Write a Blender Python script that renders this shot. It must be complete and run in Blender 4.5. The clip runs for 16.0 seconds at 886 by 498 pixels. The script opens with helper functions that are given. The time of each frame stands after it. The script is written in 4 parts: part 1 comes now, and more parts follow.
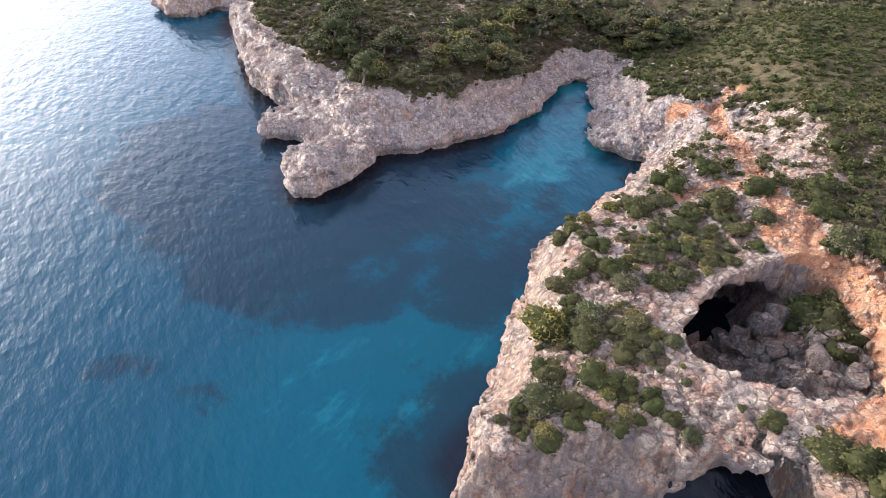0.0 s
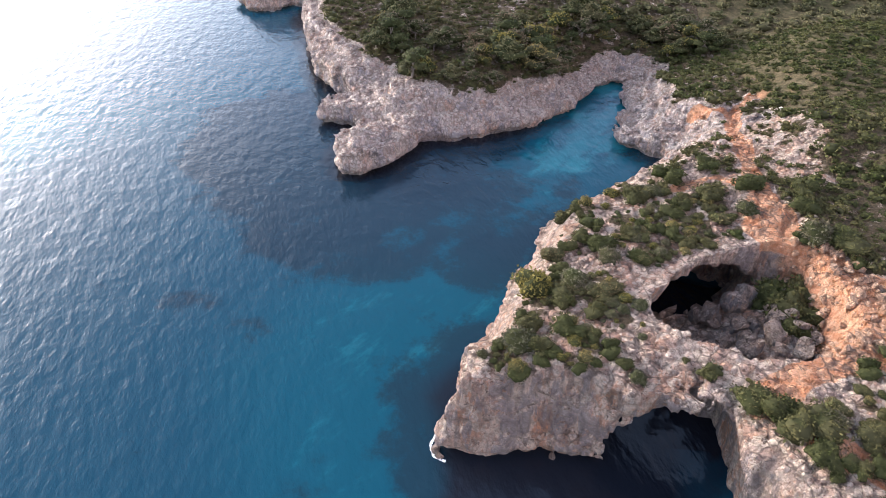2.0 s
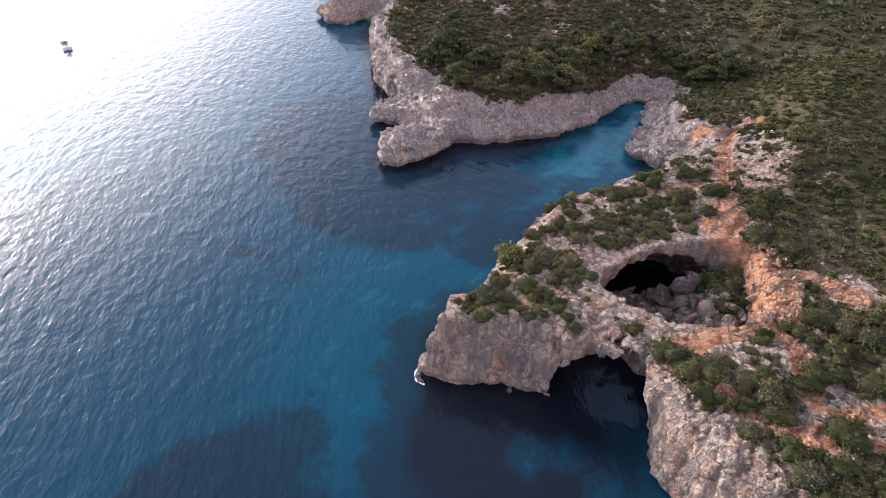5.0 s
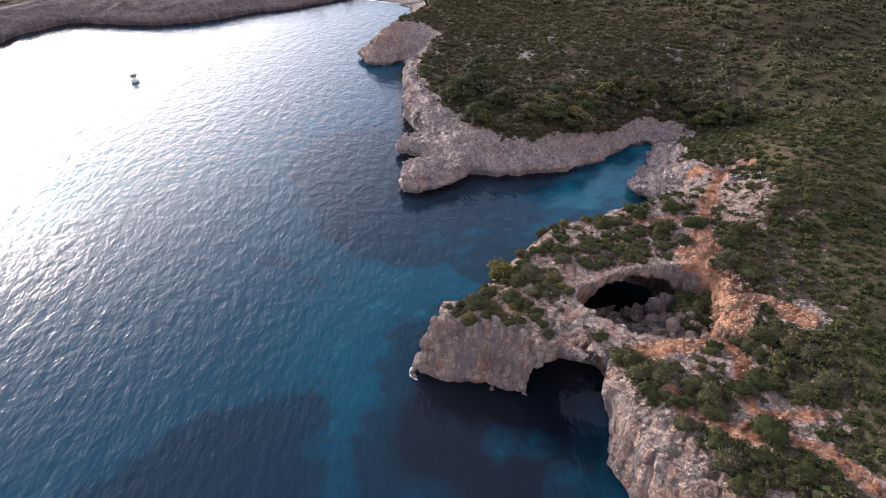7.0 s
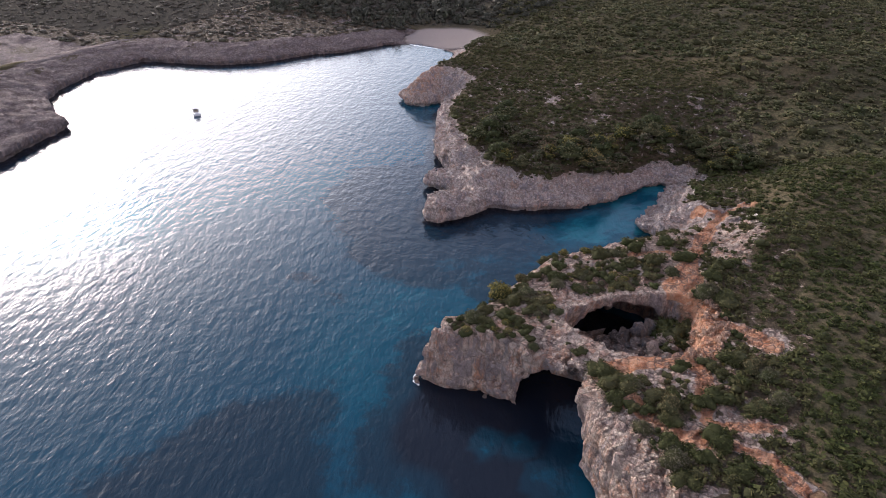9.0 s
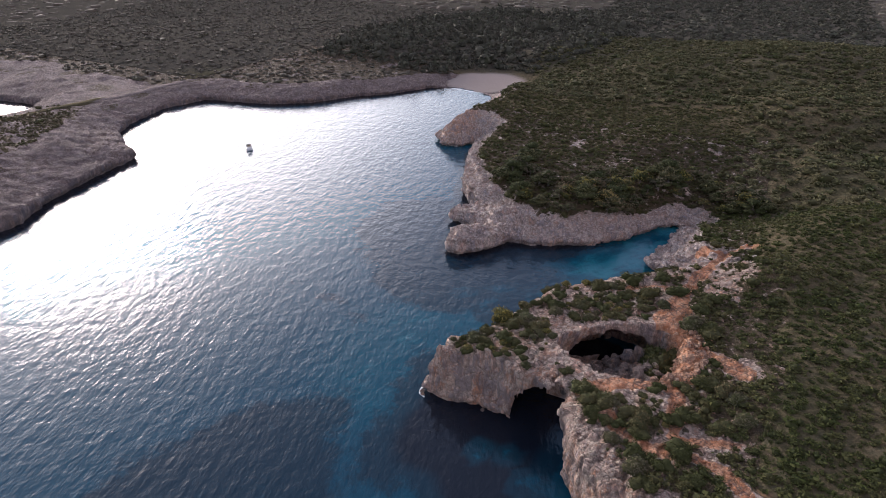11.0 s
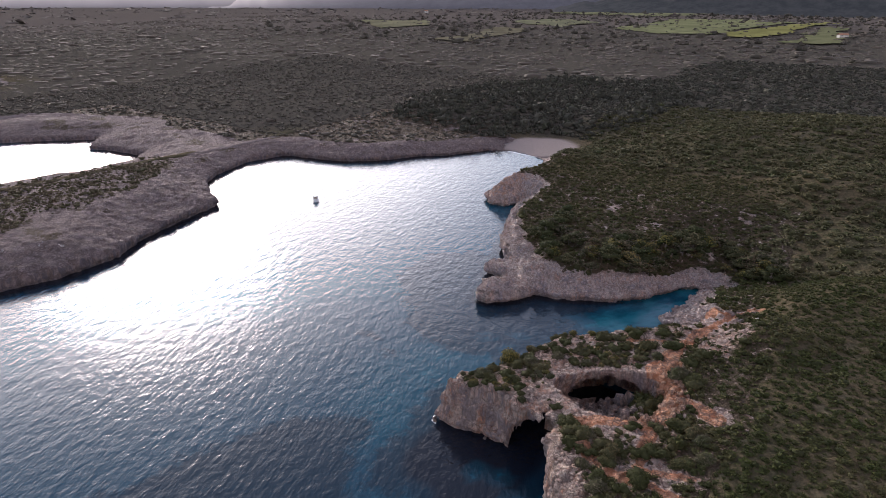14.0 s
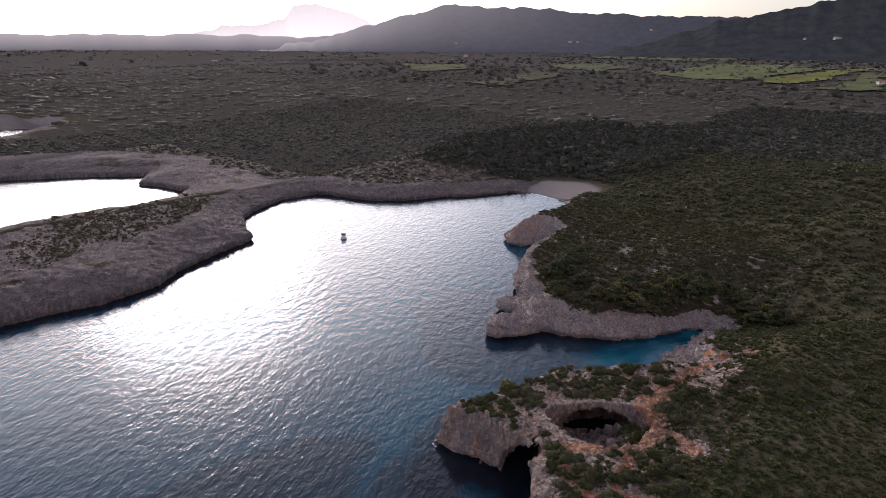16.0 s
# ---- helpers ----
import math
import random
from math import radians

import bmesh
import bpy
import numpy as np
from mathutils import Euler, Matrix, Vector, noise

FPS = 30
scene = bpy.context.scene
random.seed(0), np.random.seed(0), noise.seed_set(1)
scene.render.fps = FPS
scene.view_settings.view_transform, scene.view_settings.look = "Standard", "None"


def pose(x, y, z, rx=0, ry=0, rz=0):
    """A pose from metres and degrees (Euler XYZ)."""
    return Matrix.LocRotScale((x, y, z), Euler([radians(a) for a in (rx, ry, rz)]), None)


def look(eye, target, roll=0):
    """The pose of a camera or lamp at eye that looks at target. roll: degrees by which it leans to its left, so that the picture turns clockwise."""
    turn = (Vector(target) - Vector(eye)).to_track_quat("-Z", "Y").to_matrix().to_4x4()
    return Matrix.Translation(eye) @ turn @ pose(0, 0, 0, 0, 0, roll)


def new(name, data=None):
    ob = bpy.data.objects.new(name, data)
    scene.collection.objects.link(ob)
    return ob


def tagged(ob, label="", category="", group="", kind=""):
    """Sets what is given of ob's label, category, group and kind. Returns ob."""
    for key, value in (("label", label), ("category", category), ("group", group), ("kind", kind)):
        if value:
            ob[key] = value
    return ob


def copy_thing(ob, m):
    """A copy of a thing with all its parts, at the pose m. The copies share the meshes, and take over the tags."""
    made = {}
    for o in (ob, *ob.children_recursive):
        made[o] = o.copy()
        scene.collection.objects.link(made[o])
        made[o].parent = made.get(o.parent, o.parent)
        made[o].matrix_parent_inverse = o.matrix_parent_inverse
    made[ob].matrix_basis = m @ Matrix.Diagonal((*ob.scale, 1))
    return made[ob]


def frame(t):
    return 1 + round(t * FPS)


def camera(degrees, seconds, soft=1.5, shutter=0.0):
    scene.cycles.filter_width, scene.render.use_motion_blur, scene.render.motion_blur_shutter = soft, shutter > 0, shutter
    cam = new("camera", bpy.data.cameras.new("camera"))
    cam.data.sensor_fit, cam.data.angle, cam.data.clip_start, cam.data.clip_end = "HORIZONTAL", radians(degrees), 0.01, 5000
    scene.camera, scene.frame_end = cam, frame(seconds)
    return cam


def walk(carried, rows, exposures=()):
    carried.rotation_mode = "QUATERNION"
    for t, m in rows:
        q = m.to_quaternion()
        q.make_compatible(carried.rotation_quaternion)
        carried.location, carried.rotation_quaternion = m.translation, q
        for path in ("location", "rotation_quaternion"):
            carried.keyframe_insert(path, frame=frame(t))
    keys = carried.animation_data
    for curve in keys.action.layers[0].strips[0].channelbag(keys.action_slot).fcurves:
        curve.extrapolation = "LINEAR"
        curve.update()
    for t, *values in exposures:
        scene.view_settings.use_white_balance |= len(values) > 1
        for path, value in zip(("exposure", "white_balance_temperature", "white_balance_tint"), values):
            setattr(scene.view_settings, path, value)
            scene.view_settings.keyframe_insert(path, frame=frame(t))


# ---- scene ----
cam = camera(69.5, 16.0, soft=0.85)
PATH = [
    (0.0, (-0.961, 0.313, 56.839), (0.227, 79.571, -4.126), 1.35),
    (0.5, (0.492, -2.711, 58.132), (-1.143, 76.334, -3.098), 0.99),
    (1.0, (2.091, -5.729, 59.412), (-2.015, 73.125, -1.948), 0.93),
    (1.5, (3.823, -8.732, 60.677), (-2.503, 69.927, -0.746), 0.80),
    (2.0, (5.675, -11.713, 61.925), (-2.832, 66.669, 0.412), 0.68),
    (2.5, (7.636, -14.663, 63.158), (-3.036, 63.422, 1.604), 0.59),
    (3.0, (9.697, -17.576, 64.376), (-2.936, 60.112, 2.691), 0.72),
    (3.5, (11.850, -20.448, 65.579), (-2.592, 56.945, 3.919), 0.63),
    (6.0, (23.783, -34.031, 71.431), (0.922, 44.388, 13.743), 0.51),
    (6.5, (26.374, -36.572, 72.583), (1.657, 42.181, 16.129), 0.39),
    (7.0, (29.027, -39.051, 73.733), (2.320, 39.961, 18.563), 0.43),
    (7.5, (31.741, -41.466, 74.885), (2.997, 37.672, 20.932), 0.27),
    (8.0, (34.513, -43.816, 76.038), (3.803, 35.428, 23.340), 0.34),
    (8.5, (37.343, -46.102, 77.196), (4.672, 33.169, 25.730), 0.27),
    (9.0, (40.230, -48.321, 78.358), (5.568, 30.936, 28.191), 0.27),
    (11.5, (55.473, -58.428, 84.246), (11.146, 19.805, 40.488), 0.14),
    (12.0, (58.670, -60.248, 85.430), (12.515, 17.651, 42.987), 0.18),
    (12.5, (61.911, -62.001, 86.609), (13.817, 15.396, 45.417), 0.13),
    (13.0, (65.191, -63.684, 87.780), (15.202, 13.207, 47.918), 0.20),
    (13.5, (68.504, -65.296, 88.935), (16.638, 11.015, 50.380), 0.07),
    (14.0, (71.846, -66.836, 90.070), (18.123, 8.865, 52.877), 0.19),
    (14.5, (75.208, -68.301, 91.174), (19.928, 6.927, 55.331), 0.14),
    (15.0, (78.583, -69.689, 92.240), (21.823, 5.095, 57.806), 0.29),
    (15.5, (81.961, -70.995, 93.256), (23.802, 3.351, 60.239), 0.30),
    (16.0, (85.331, -72.216, 94.211), (25.793, 1.679, 62.671), 0.33),
]
walk(cam, [(t, look(eye, target, roll)) for t, eye, target, roll in PATH],
     exposures=[(t, ev, kelvin, tint) for t, ev, kelvin, tint in ((0.0, 1.25, 6310, 13), (3.5, 0.95, 6300, 15.5), (7.0, 0.47, 6300, 18), (9.0, 0.27, 6290, 18.5), (12.5, 0.02, 6260, 19.5), (15.0, -0.14, 6220, 20), (16.0, -0.47, 6200, 20))])

# ---- light ----
SUN_AZ, SUN_EL = 152.0, 16.0
world = bpy.data.worlds.new("sky")
scene.world = world
world.use_nodes = True
wn = world.node_tree.nodes
sky = wn.new("ShaderNodeTexSky")
sky.sky_type, sky.sun_disc = "NISHITA", False
sky.sun_elevation, sky.sun_rotation = radians(SUN_EL), radians(90 - SUN_AZ)
sky.air_density, sky.dust_density, sky.ozone_density = 1.0, 1.3, 2.2
wn["Background"].inputs["Strength"].default_value = 0.15
sun_dir = Vector((math.cos(radians(SUN_EL)) * math.cos(radians(SUN_AZ)), math.cos(radians(SUN_EL)) * math.sin(radians(SUN_AZ)), math.sin(radians(SUN_EL))))
# a thin white veil of high cloud, brightest towards the sun
way = wn.new("ShaderNodeTexCoord")
toward = wn.new("ShaderNodeVectorMath")
toward.operation = "DOT_PRODUCT"
toward.inputs[1].default_value = sun_dir
wl = world.node_tree.links
wl.new(way.outputs["Generated"], toward.inputs[0])
glow = wn.new("ShaderNodeMapRange")
glow.inputs["From Min"].default_value, glow.inputs["From Max"].default_value = 0.3, 1.0
wl.new(toward.outputs["Value"], glow.inputs["Value"])
curve = wn.new("ShaderNodeMath")
curve.operation = "POWER"
curve.inputs[1].default_value = 8.5
wl.new(glow.outputs["Result"], curve.inputs[0])
veil = wn.new("ShaderNodeMix")
veil.data_type = "RGBA"
veil.inputs[6].default_value, veil.inputs[7].default_value = (0.9, 1.06, 1.34, 1), (60, 57, 54, 1)
rise = wn.new("ShaderNodeSeparateXYZ")
wl.new(way.outputs["Generated"], rise.inputs[0])
thin = wn.new("ShaderNodeMapRange")
thin.inputs["From Min"].default_value, thin.inputs["From Max"].default_value = 0.25, 0.65
thin.inputs["To Min"].default_value, thin.inputs["To Max"].default_value = 1.0, 0.15
wl.new(rise.outputs["Z"], thin.inputs["Value"])
thinned = wn.new("ShaderNodeMath")
thinned.operation = "MULTIPLY"
wl.new(curve.outputs[0], thinned.inputs[0])
wl.new(thin.outputs["Result"], thinned.inputs[1])
wl.new(thinned.outputs[0], veil.inputs[0])
# the veil is thicker towards the horizon all round
low = wn.new("ShaderNodeMapRange")
low.inputs["From Min"].default_value, low.inputs["From Max"].default_value = 0.05, 0.5
low.inputs["To Min"].default_value, low.inputs["To Max"].default_value = 1.0, 0.0
wl.new(rise.outputs["Z"], low.inputs["Value"])
deep = wn.new("ShaderNodeMix")
deep.data_type = "RGBA"
deep.inputs[6].default_value, deep.inputs[7].default_value = (0.9, 1.06, 1.34, 1), (2.6, 2.5, 2.75, 1)
wl.new(low.outputs["Result"], deep.inputs[0])
# away from the sun, unseen, a warmer glow is added to fill the cliffs
back = wn.new("ShaderNodeMapRange")
back.inputs["From Min"].default_value, back.inputs["From Max"].default_value = 0.25, -0.8
wl.new(toward.outputs["Value"], back.inputs["Value"])
warm = wn.new("ShaderNodeMix")
warm.data_type = "RGBA"
warm.inputs[6].default_value, warm.inputs[7].default_value = (0.9, 1.06, 1.34, 1), (6.2, 4.3, 3.4, 1)
wl.new(back.outputs["Result"], warm.inputs[0])
wl.new(warm.outputs[2], deep.inputs[6])
wl.new(deep.outputs[2], veil.inputs[6])
both = wn.new("ShaderNodeMix")
both.data_type, both.blend_type = "RGBA", "ADD"
both.inputs[0].default_value = 1.0
wl.new(sky.outputs["Color"], both.inputs[6])
wl.new(veil.outputs[2], both.inputs[7])
wl.new(both.outputs[2], wn["Background"].inputs["Color"])
sun_data = bpy.data.lights.new("sun", "SUN")
sun_data.energy, sun_data.angle, sun_data.color = 1.6, radians(18), (1.0, 0.9, 0.8)
sun = new("sun", sun_data)
sun.matrix_world = look(sun_dir * 300, (0, 0, 0))


# ---- noise and shapes in numpy ----
def lattice(ix, iy, iz, seed):
    h = ix.astype(np.uint32) * np.uint32(374761393) + iy.astype(np.uint32) * np.uint32(668265263)
    h = h + iz.astype(np.uint32) * np.uint32(2246822519) + np.uint32(seed * 3266489917 % 4294967296)
    h = (h ^ (h >> np.uint32(13))) * np.uint32(1274126177)
    h = (h ^ (h >> np.uint32(16))) * np.uint32(2654435761)
    return (h >> np.uint32(8)).astype(np.float32) / np.float32(8388608.0) - 1.0


def vnoise(x, y, z, seed=0):
    """Smooth value noise from -1 to 1."""
    x, y, z = np.broadcast_arrays(np.asarray(x, np.float32), np.asarray(y, np.float32), np.asarray(z, np.float32))
    fx, fy, fz = np.floor(x), np.floor(y), np.floor(z)
    ix, iy, iz = fx.astype(np.int32), fy.astype(np.int32), fz.astype(np.int32)
    u, v, w = x - fx, y - fy, z - fz
    u, v, w = u * u * (3 - 2 * u), v * v * (3 - 2 * v), w * w * (3 - 2 * w)
    out = 0
    for a in (0, 1):
        for b in (0, 1):
            for c in (0, 1):
                out = out + lattice(ix + a, iy + b, iz + c, seed) * (u if a else 1 - u) * (v if b else 1 - v) * (w if c else 1 - w)
    return out


def fbm(x, y, z, octaves=3, seed=0):
    out, amp = 0, 0.5
    for i in range(octaves):
        s = 2.03 ** i
        out = out + amp * vnoise(x * s, y * s, z * s, seed + 17 * i)
        amp *= 0.5
    return out


def blocks(x, y, z, seed=0):
    """Broken rock: for each point the random number of its block, and the depth of the joint beside it."""
    ix, iy, iz = (np.floor(v).astype(np.int32) for v in (x, y, z))
    near, second, name = np.full(x.shape, 9.0, np.float32), np.full(x.shape, 9.0, np.float32), np.zeros(x.shape, np.float32)
    for a in (-1, 0, 1):
        for b in (-1, 0, 1):
            for c in (-1, 0, 1):
                jx, jy, jz = ix + a, iy + b, iz + c
                r = np.sqrt((jx + 0.5 + 0.45 * lattice(jx, jy, jz, seed) - x) ** 2 + (jy + 0.5 + 0.45 * lattice(jx, jy, jz, seed + 1) - y) ** 2
                            + (jz + 0.5 + 0.45 * lattice(jx, jy, jz, seed + 2) - z) ** 2).astype(np.float32)
                first = r < near
                second = np.where(first, near, np.minimum(second, r))
                name = np.where(first, lattice(jx, jy, jz, seed + 3), name)
                near = np.minimum(near, r)
    return name, np.exp(-((second - near) / 0.13) ** 2)


def inside(poly, x, y):
    """Signed distance to a closed outline, positive inside."""
    p = np.asarray(poly, np.float64)
    best, odd = np.full(np.shape(x), 1e18), np.zeros(np.shape(x), bool)
    for (ax, ay), (bx, by) in zip(p, np.roll(p, -1, 0)):
        ex, ey = bx - ax, by - ay
        s = np.clip(((x - ax) * ex + (y - ay) * ey) / (ex * ex + ey * ey + 1e-9), 0, 1)
        best = np.minimum(best, (x - ax - s * ex) ** 2 + (y - ay - s * ey) ** 2)
        cross = (ay > y) != (by > y)
        odd ^= cross & (x < ex * (y - ay) / (ey if abs(ey) > 1e-9 else 1e-9) + ax)
    return np.where(odd, 1, -1) * np.sqrt(best)


def strip(line, x, y):
    """Distance to an open line."""
    best = np.full(np.shape(x), 1e18)
    for (ax, ay), (bx, by) in zip(line, line[1:]):
        ex, ey = bx - ax, by - ay
        s = np.clip(((x - ax) * ex + (y - ay) * ey) / (ex * ex + ey * ey), 0, 1)
        best = np.minimum(best, (x - ax - s * ex) ** 2 + (y - ay - s * ey) ** 2)
    return np.sqrt(best)


def ramp(a, b, x):
    s = np.clip((x - a) / (b - a), 0, 1)
    return s * s * (3 - 2 * s)


def smin(a, b, k):
    h = np.clip(0.5 + 0.5 * (b - a) / k, 0, 1)
    return b * (1 - h) + a * h - k * h * (1 - h)


# ---- plan of the coast ----
COAST_NEAR = [(260, -500), (140, -160), (95, -70), (70, -25), (55, -2), (45, 9.5), (37, 17), (34, 21.5), (31, 25.5), (30, 29.5), (26, 31.8), (20, 32.3), (12, 32.0),
              (5, 30.6), (0.6, 30.8), (1.4, 34), (3.8, 40.5), (7.0, 49), (9.6, 58.3), (12.7, 68), (20, 75), (29, 83.5), (34.5, 92), (37, 99.5)]
COAST_INLET = [(32.4, 102), (27.6, 106.4), (28.3, 112), (30.4, 120.5), (32, 131), (33.5, 135), (29, 136), (25.4, 132), (19, 119), (8, 108.4), (-2.5, 103), (-11.4, 101),
               (-12.6, 97), (-17, 90), (-21, 87.2), (-24, 87.6), (-27, 94), (-25.5, 99.0), (-23, 102), (-24.5, 104.5), (-28, 106.3), (-33, 106.6), (-33, 110), (-27, 113), (-30, 118.5), (-40, 129)]
COAST_BAY = [(-43, 138), (-47.8, 149), (-51, 160), (-55, 168), (-57, 180), (-62, 182), (-66, 175), (-74, 174), (-79, 181), (-79, 198), (-77, 214), (-81, 236), (-87, 257), (-92, 265),
             (-106, 270.5), (-120, 273), (-131, 265), (-145, 238), (-154, 230), (-168, 205), (-184, 192), (-221, 183), (-226, 160), (-216, 131), (-206, 118), (-186, 106), (-172, 100)]
COAST_WEST = [(-165, 72), (-158, 53), (-149, 37), (-147.5, 18), (-153, 0), (-160, -80), (-230, -140), (-300, -60), (-275, 25), (-276, 55), (-269, 90), (-272, 119), (-286, 133),
              (-312, 130), (-331, 124), (-352, 142), (-382, 114), (-412, 72), (-450, -60), (-560, 0), (-600, 134), (-655, 188), (-700, 166), (-760, 60), (-1000, -300), (-4700, -1800)]
COAST = COAST_NEAR + COAST_INLET + COAST_BAY + COAST_WEST + [(-4700, 4900), (4900, 4900), (4900, -500)]
PIT = [(23.2, 43), (25.2, 39.9), (29, 37.9), (33, 36.4), (37.5, 36.6), (42.5, 39), (45.2, 43), (45.5, 49), (45, 55.0), (41.5, 57.0), (38, 56.8), (34.4, 55.6), (29.8, 52.9), (25.8, 48.4), (23.6, 45.4)]
TRACKS = [[(47, 103), (44.5, 92), (43.2, 82), (41.8, 73), (41.8, 66), (41.5, 60), (43.5, 55.5), (46.5, 52), (51.6, 49), (56, 45.8)],
          [(42, 67), (37.4, 74), (30.5, 70)], [(33, 31.5), (36.5, 34.6), (42, 37), (46, 37.5), (47, 43)], [(36, 27), (38.5, 24.5), (44.5, 20.6), (50, 22), (56, 20.5), (62, 14), (80, 0)],
          [(47, 37), (48, 25.5), (54, 26.3), (57, 28)], [(41, 105), (47, 103), (52, 108)]]

# x, y, plateau height, height at the edge, slope inland, bare width
FORM_NEAR = [(16, 36, 12.3, 12.0, 0.2, 1.5), (5, 34, 11.2, 10.9, 0.2, 2), (5, 45, 11, 4.0, 1.7, 3.2), (12, 62, 11.6, 5, 1.6, 3), (22, 76, 11.2, 6, 1.2, 3), (26.5, 35.5, 13.0, 11.6, 0.3, 1.5),
             (45, 40, 13.6, 11, 0.3, 2), (38, 22, 13.9, 12.8, 0.3, 2.5), (50, 12, 15, 13.5, 0.3, 3), (48, 66, 14.4, 10, 0.5, 3), (60, 86, 16.8, 10, 0.5, 3), (70, 110, 16.4, 10, 0.5, 4),
             (65, 45, 15.3, 13, 0.3, 3), (75, 65, 15.6, 13, 0.3, 3), (30, 60, 12.4, 8, 0.5, 3), (38, 80, 12.6, 7, 0.9, 3)]
FORM_INLET = [(32, 112, 7, 1.6, 0.45, 10), (42, 103, 10, 2.5, 0.9, 8), (36, 97, 9, 5, 0.9, 3), (34, 138, 4, 1.2, 0.4, 7), (41, 145, 5, 2, 0.3, 8), (22, 136, 5.5, 2.0, 0.25, 4),
              (10, 112, 8, 3.0, 0.5, 5), (-4, 106, 8, 3.6, 0.5, 5.5), (-22, 92, 6.8, 4.8, 0.5, 15), (-17.5, 95, 7.2, 5.0, 0.5, 15), (-21, 101.2, 3.4, 1.8, 0.2, 15), (-28, 108, 6, 4.4, 0.3, 9), (-15, 108, 9, 4.6, 0.4, 10), (-30, 122, 10.5, 8, 0.4, 4),
              (-45, 150, 11, 8.6, 0.4, 3), (-68, 182, 13, 2.6, 0.95, 9), (0, 124, 10.0, 6, 0.4, 6)]
FORM_LAND = [(50, 152, 8, 4, 0.4, 4), (55, 172, 10, 5, 0.4, 4), (20, 150, 10, 5, 0.4, 4), (-14, 142, 11, 6, 0.4, 4), (15, 184, 14, 8, 0.4, 4), (78, 126, 16.6, 9, 0.4, 4), (70, 180, 13.5, 9, 0.4, 4),
             (68, 236, 21, 9, 0.4, 4), (10, 306, 19, 9, 0.4, 4), (-66, 365, 14, 5, 0.3, 5), (52, 338, 25, 9, 0.4, 4), (-80, 225, 13, 2.5, 0.8, 7.5), (160, 120, 21, 9, 0.4, 4), (200, 300, 30, 9, 0.4, 4),
             (110, 20, 17, 12, 0.3, 4), (120, -80, 17, 12, 0.3, 4)]
FORM_FAR = [(-110, 284, 1.6, 0.15, 0.06, 24), (-102, 294, 3.0, 0.2, 0.08, 24), (-140, 255, 6, 2, 0.3, 13), (-190, 205, 7, 3, 0.3, 17), (-235, 170, 7, 3, 0.3, 22), (-190, 70, 9, 3.2, 0.22, 30),
            (-235, 95, 8.5, 3, 0.3, 18), (-230, 0, 10, 3, 0.25, 28), (-340, 160, 8, 3, 0.25, 42), (-200, 330, 13, 5, 0.3, 6), (-320, 260, 12, 5, 0.3, 6), (-450, 150, 10, 3, 0.25, 50),
            (-600, 500, 18, 5, 0.3, 6), (-1500, 1500, 20, 5, 0.3, 6), (0, 1500, 22, 5, 0.3, 6), (-3000, 800, 20, 5, 0.3, 6)]
FORM = np.array(FORM_NEAR + FORM_INLET + FORM_LAND + FORM_FAR)


def lay(x, y):
    """Distance inland, and plateau height, edge height, slope and bare width of the land at x, y."""
    ax = x + 0.9 * vnoise(x / 5.5, y / 5.5, 0.5, 3) + 0.5 * vnoise(x / 2.1, y / 2.1, 0.5, 4)
    ay = y + 0.9 * vnoise(x / 5.5, y / 5.5, 7.5, 5) + 0.5 * vnoise(x / 2.1, y / 2.1, 3.5, 6)
    d = inside(COAST, ax, ay)
    total, sums = 0, [0, 0, 0, 0]
    for row in FORM:
        w = 1 / ((x - row[0]) ** 2 + (y - row[1]) ** 2 + 9) ** 1.6
        total = total + w
        sums = [s + w * v for s, v in zip(sums, row[2:])]
    return d, *[s / total for s in sums]


def terrain(x, y):
    """Height of the land's top, distance inland and bare width."""
    d, plateau, edge, slope, bare = lay(x, y)
    far = ramp(60, 260, d)
    h = smin(plateau, edge + slope * np.maximum(d, 0), 1.2)
    h = h + 0.7 * fbm(x / 9, y / 9, 0.3, 3, 11) * ramp(0, 6, d) + far * 5 * fbm(x / 130, y / 130, 0.7, 2, 12)
    return h, d, bare


def track(x, y):
    """1 on the red earth tracks, 0 off them."""
    wob = 1.3 * fbm(x / 3, y / 3, 0.1, 2, 21)
    near = np.full(np.shape(x), 99.0)
    for line, width in zip(TRACKS, (1.1, 0.5, 1.7, 1.0, 0.8, 0.7)):
        near = np.minimum(near, strip(line, x, y) - width)
    near = np.minimum(near, np.hypot((x - 41.0) / 1.15, (y - 61.5) / 2.1) - 2.5)
    near = np.minimum(near, np.hypot((x - 47.2) / 0.8, (y - 46.5) / 2.6) - 2.6)
    return 1 - ramp(-0.3, 1.0, near + wob)


# ---- meshes from arrays ----
def mesh_of(name, verts, faces, material, values=None, smooth=True):
    """A mesh from vertex and face arrays; values: named numbers, one a vertex."""
    me = bpy.data.meshes.new(name)
    n = faces.shape[1]
    me.vertices.add(len(verts))
    me.vertices.foreach_set("co", np.asarray(verts, np.float32).ravel())
    me.loops.add(faces.size)
    me.loops.foreach_set("vertex_index", faces.astype(np.int32).ravel())
    me.polygons.add(len(faces))
    me.polygons.foreach_set("loop_start", np.arange(0, faces.size, n, dtype=np.int32))
    me.polygons.foreach_set("use_smooth", np.full(len(faces), smooth))
    for key, number in (values or {}).items():
        me.attributes.new(key, "FLOAT", "POINT").data.foreach_set("value", np.asarray(number, np.float32))
    me.update(calc_edges=True)
    me.validate()
    me.materials.append(material)
    return me


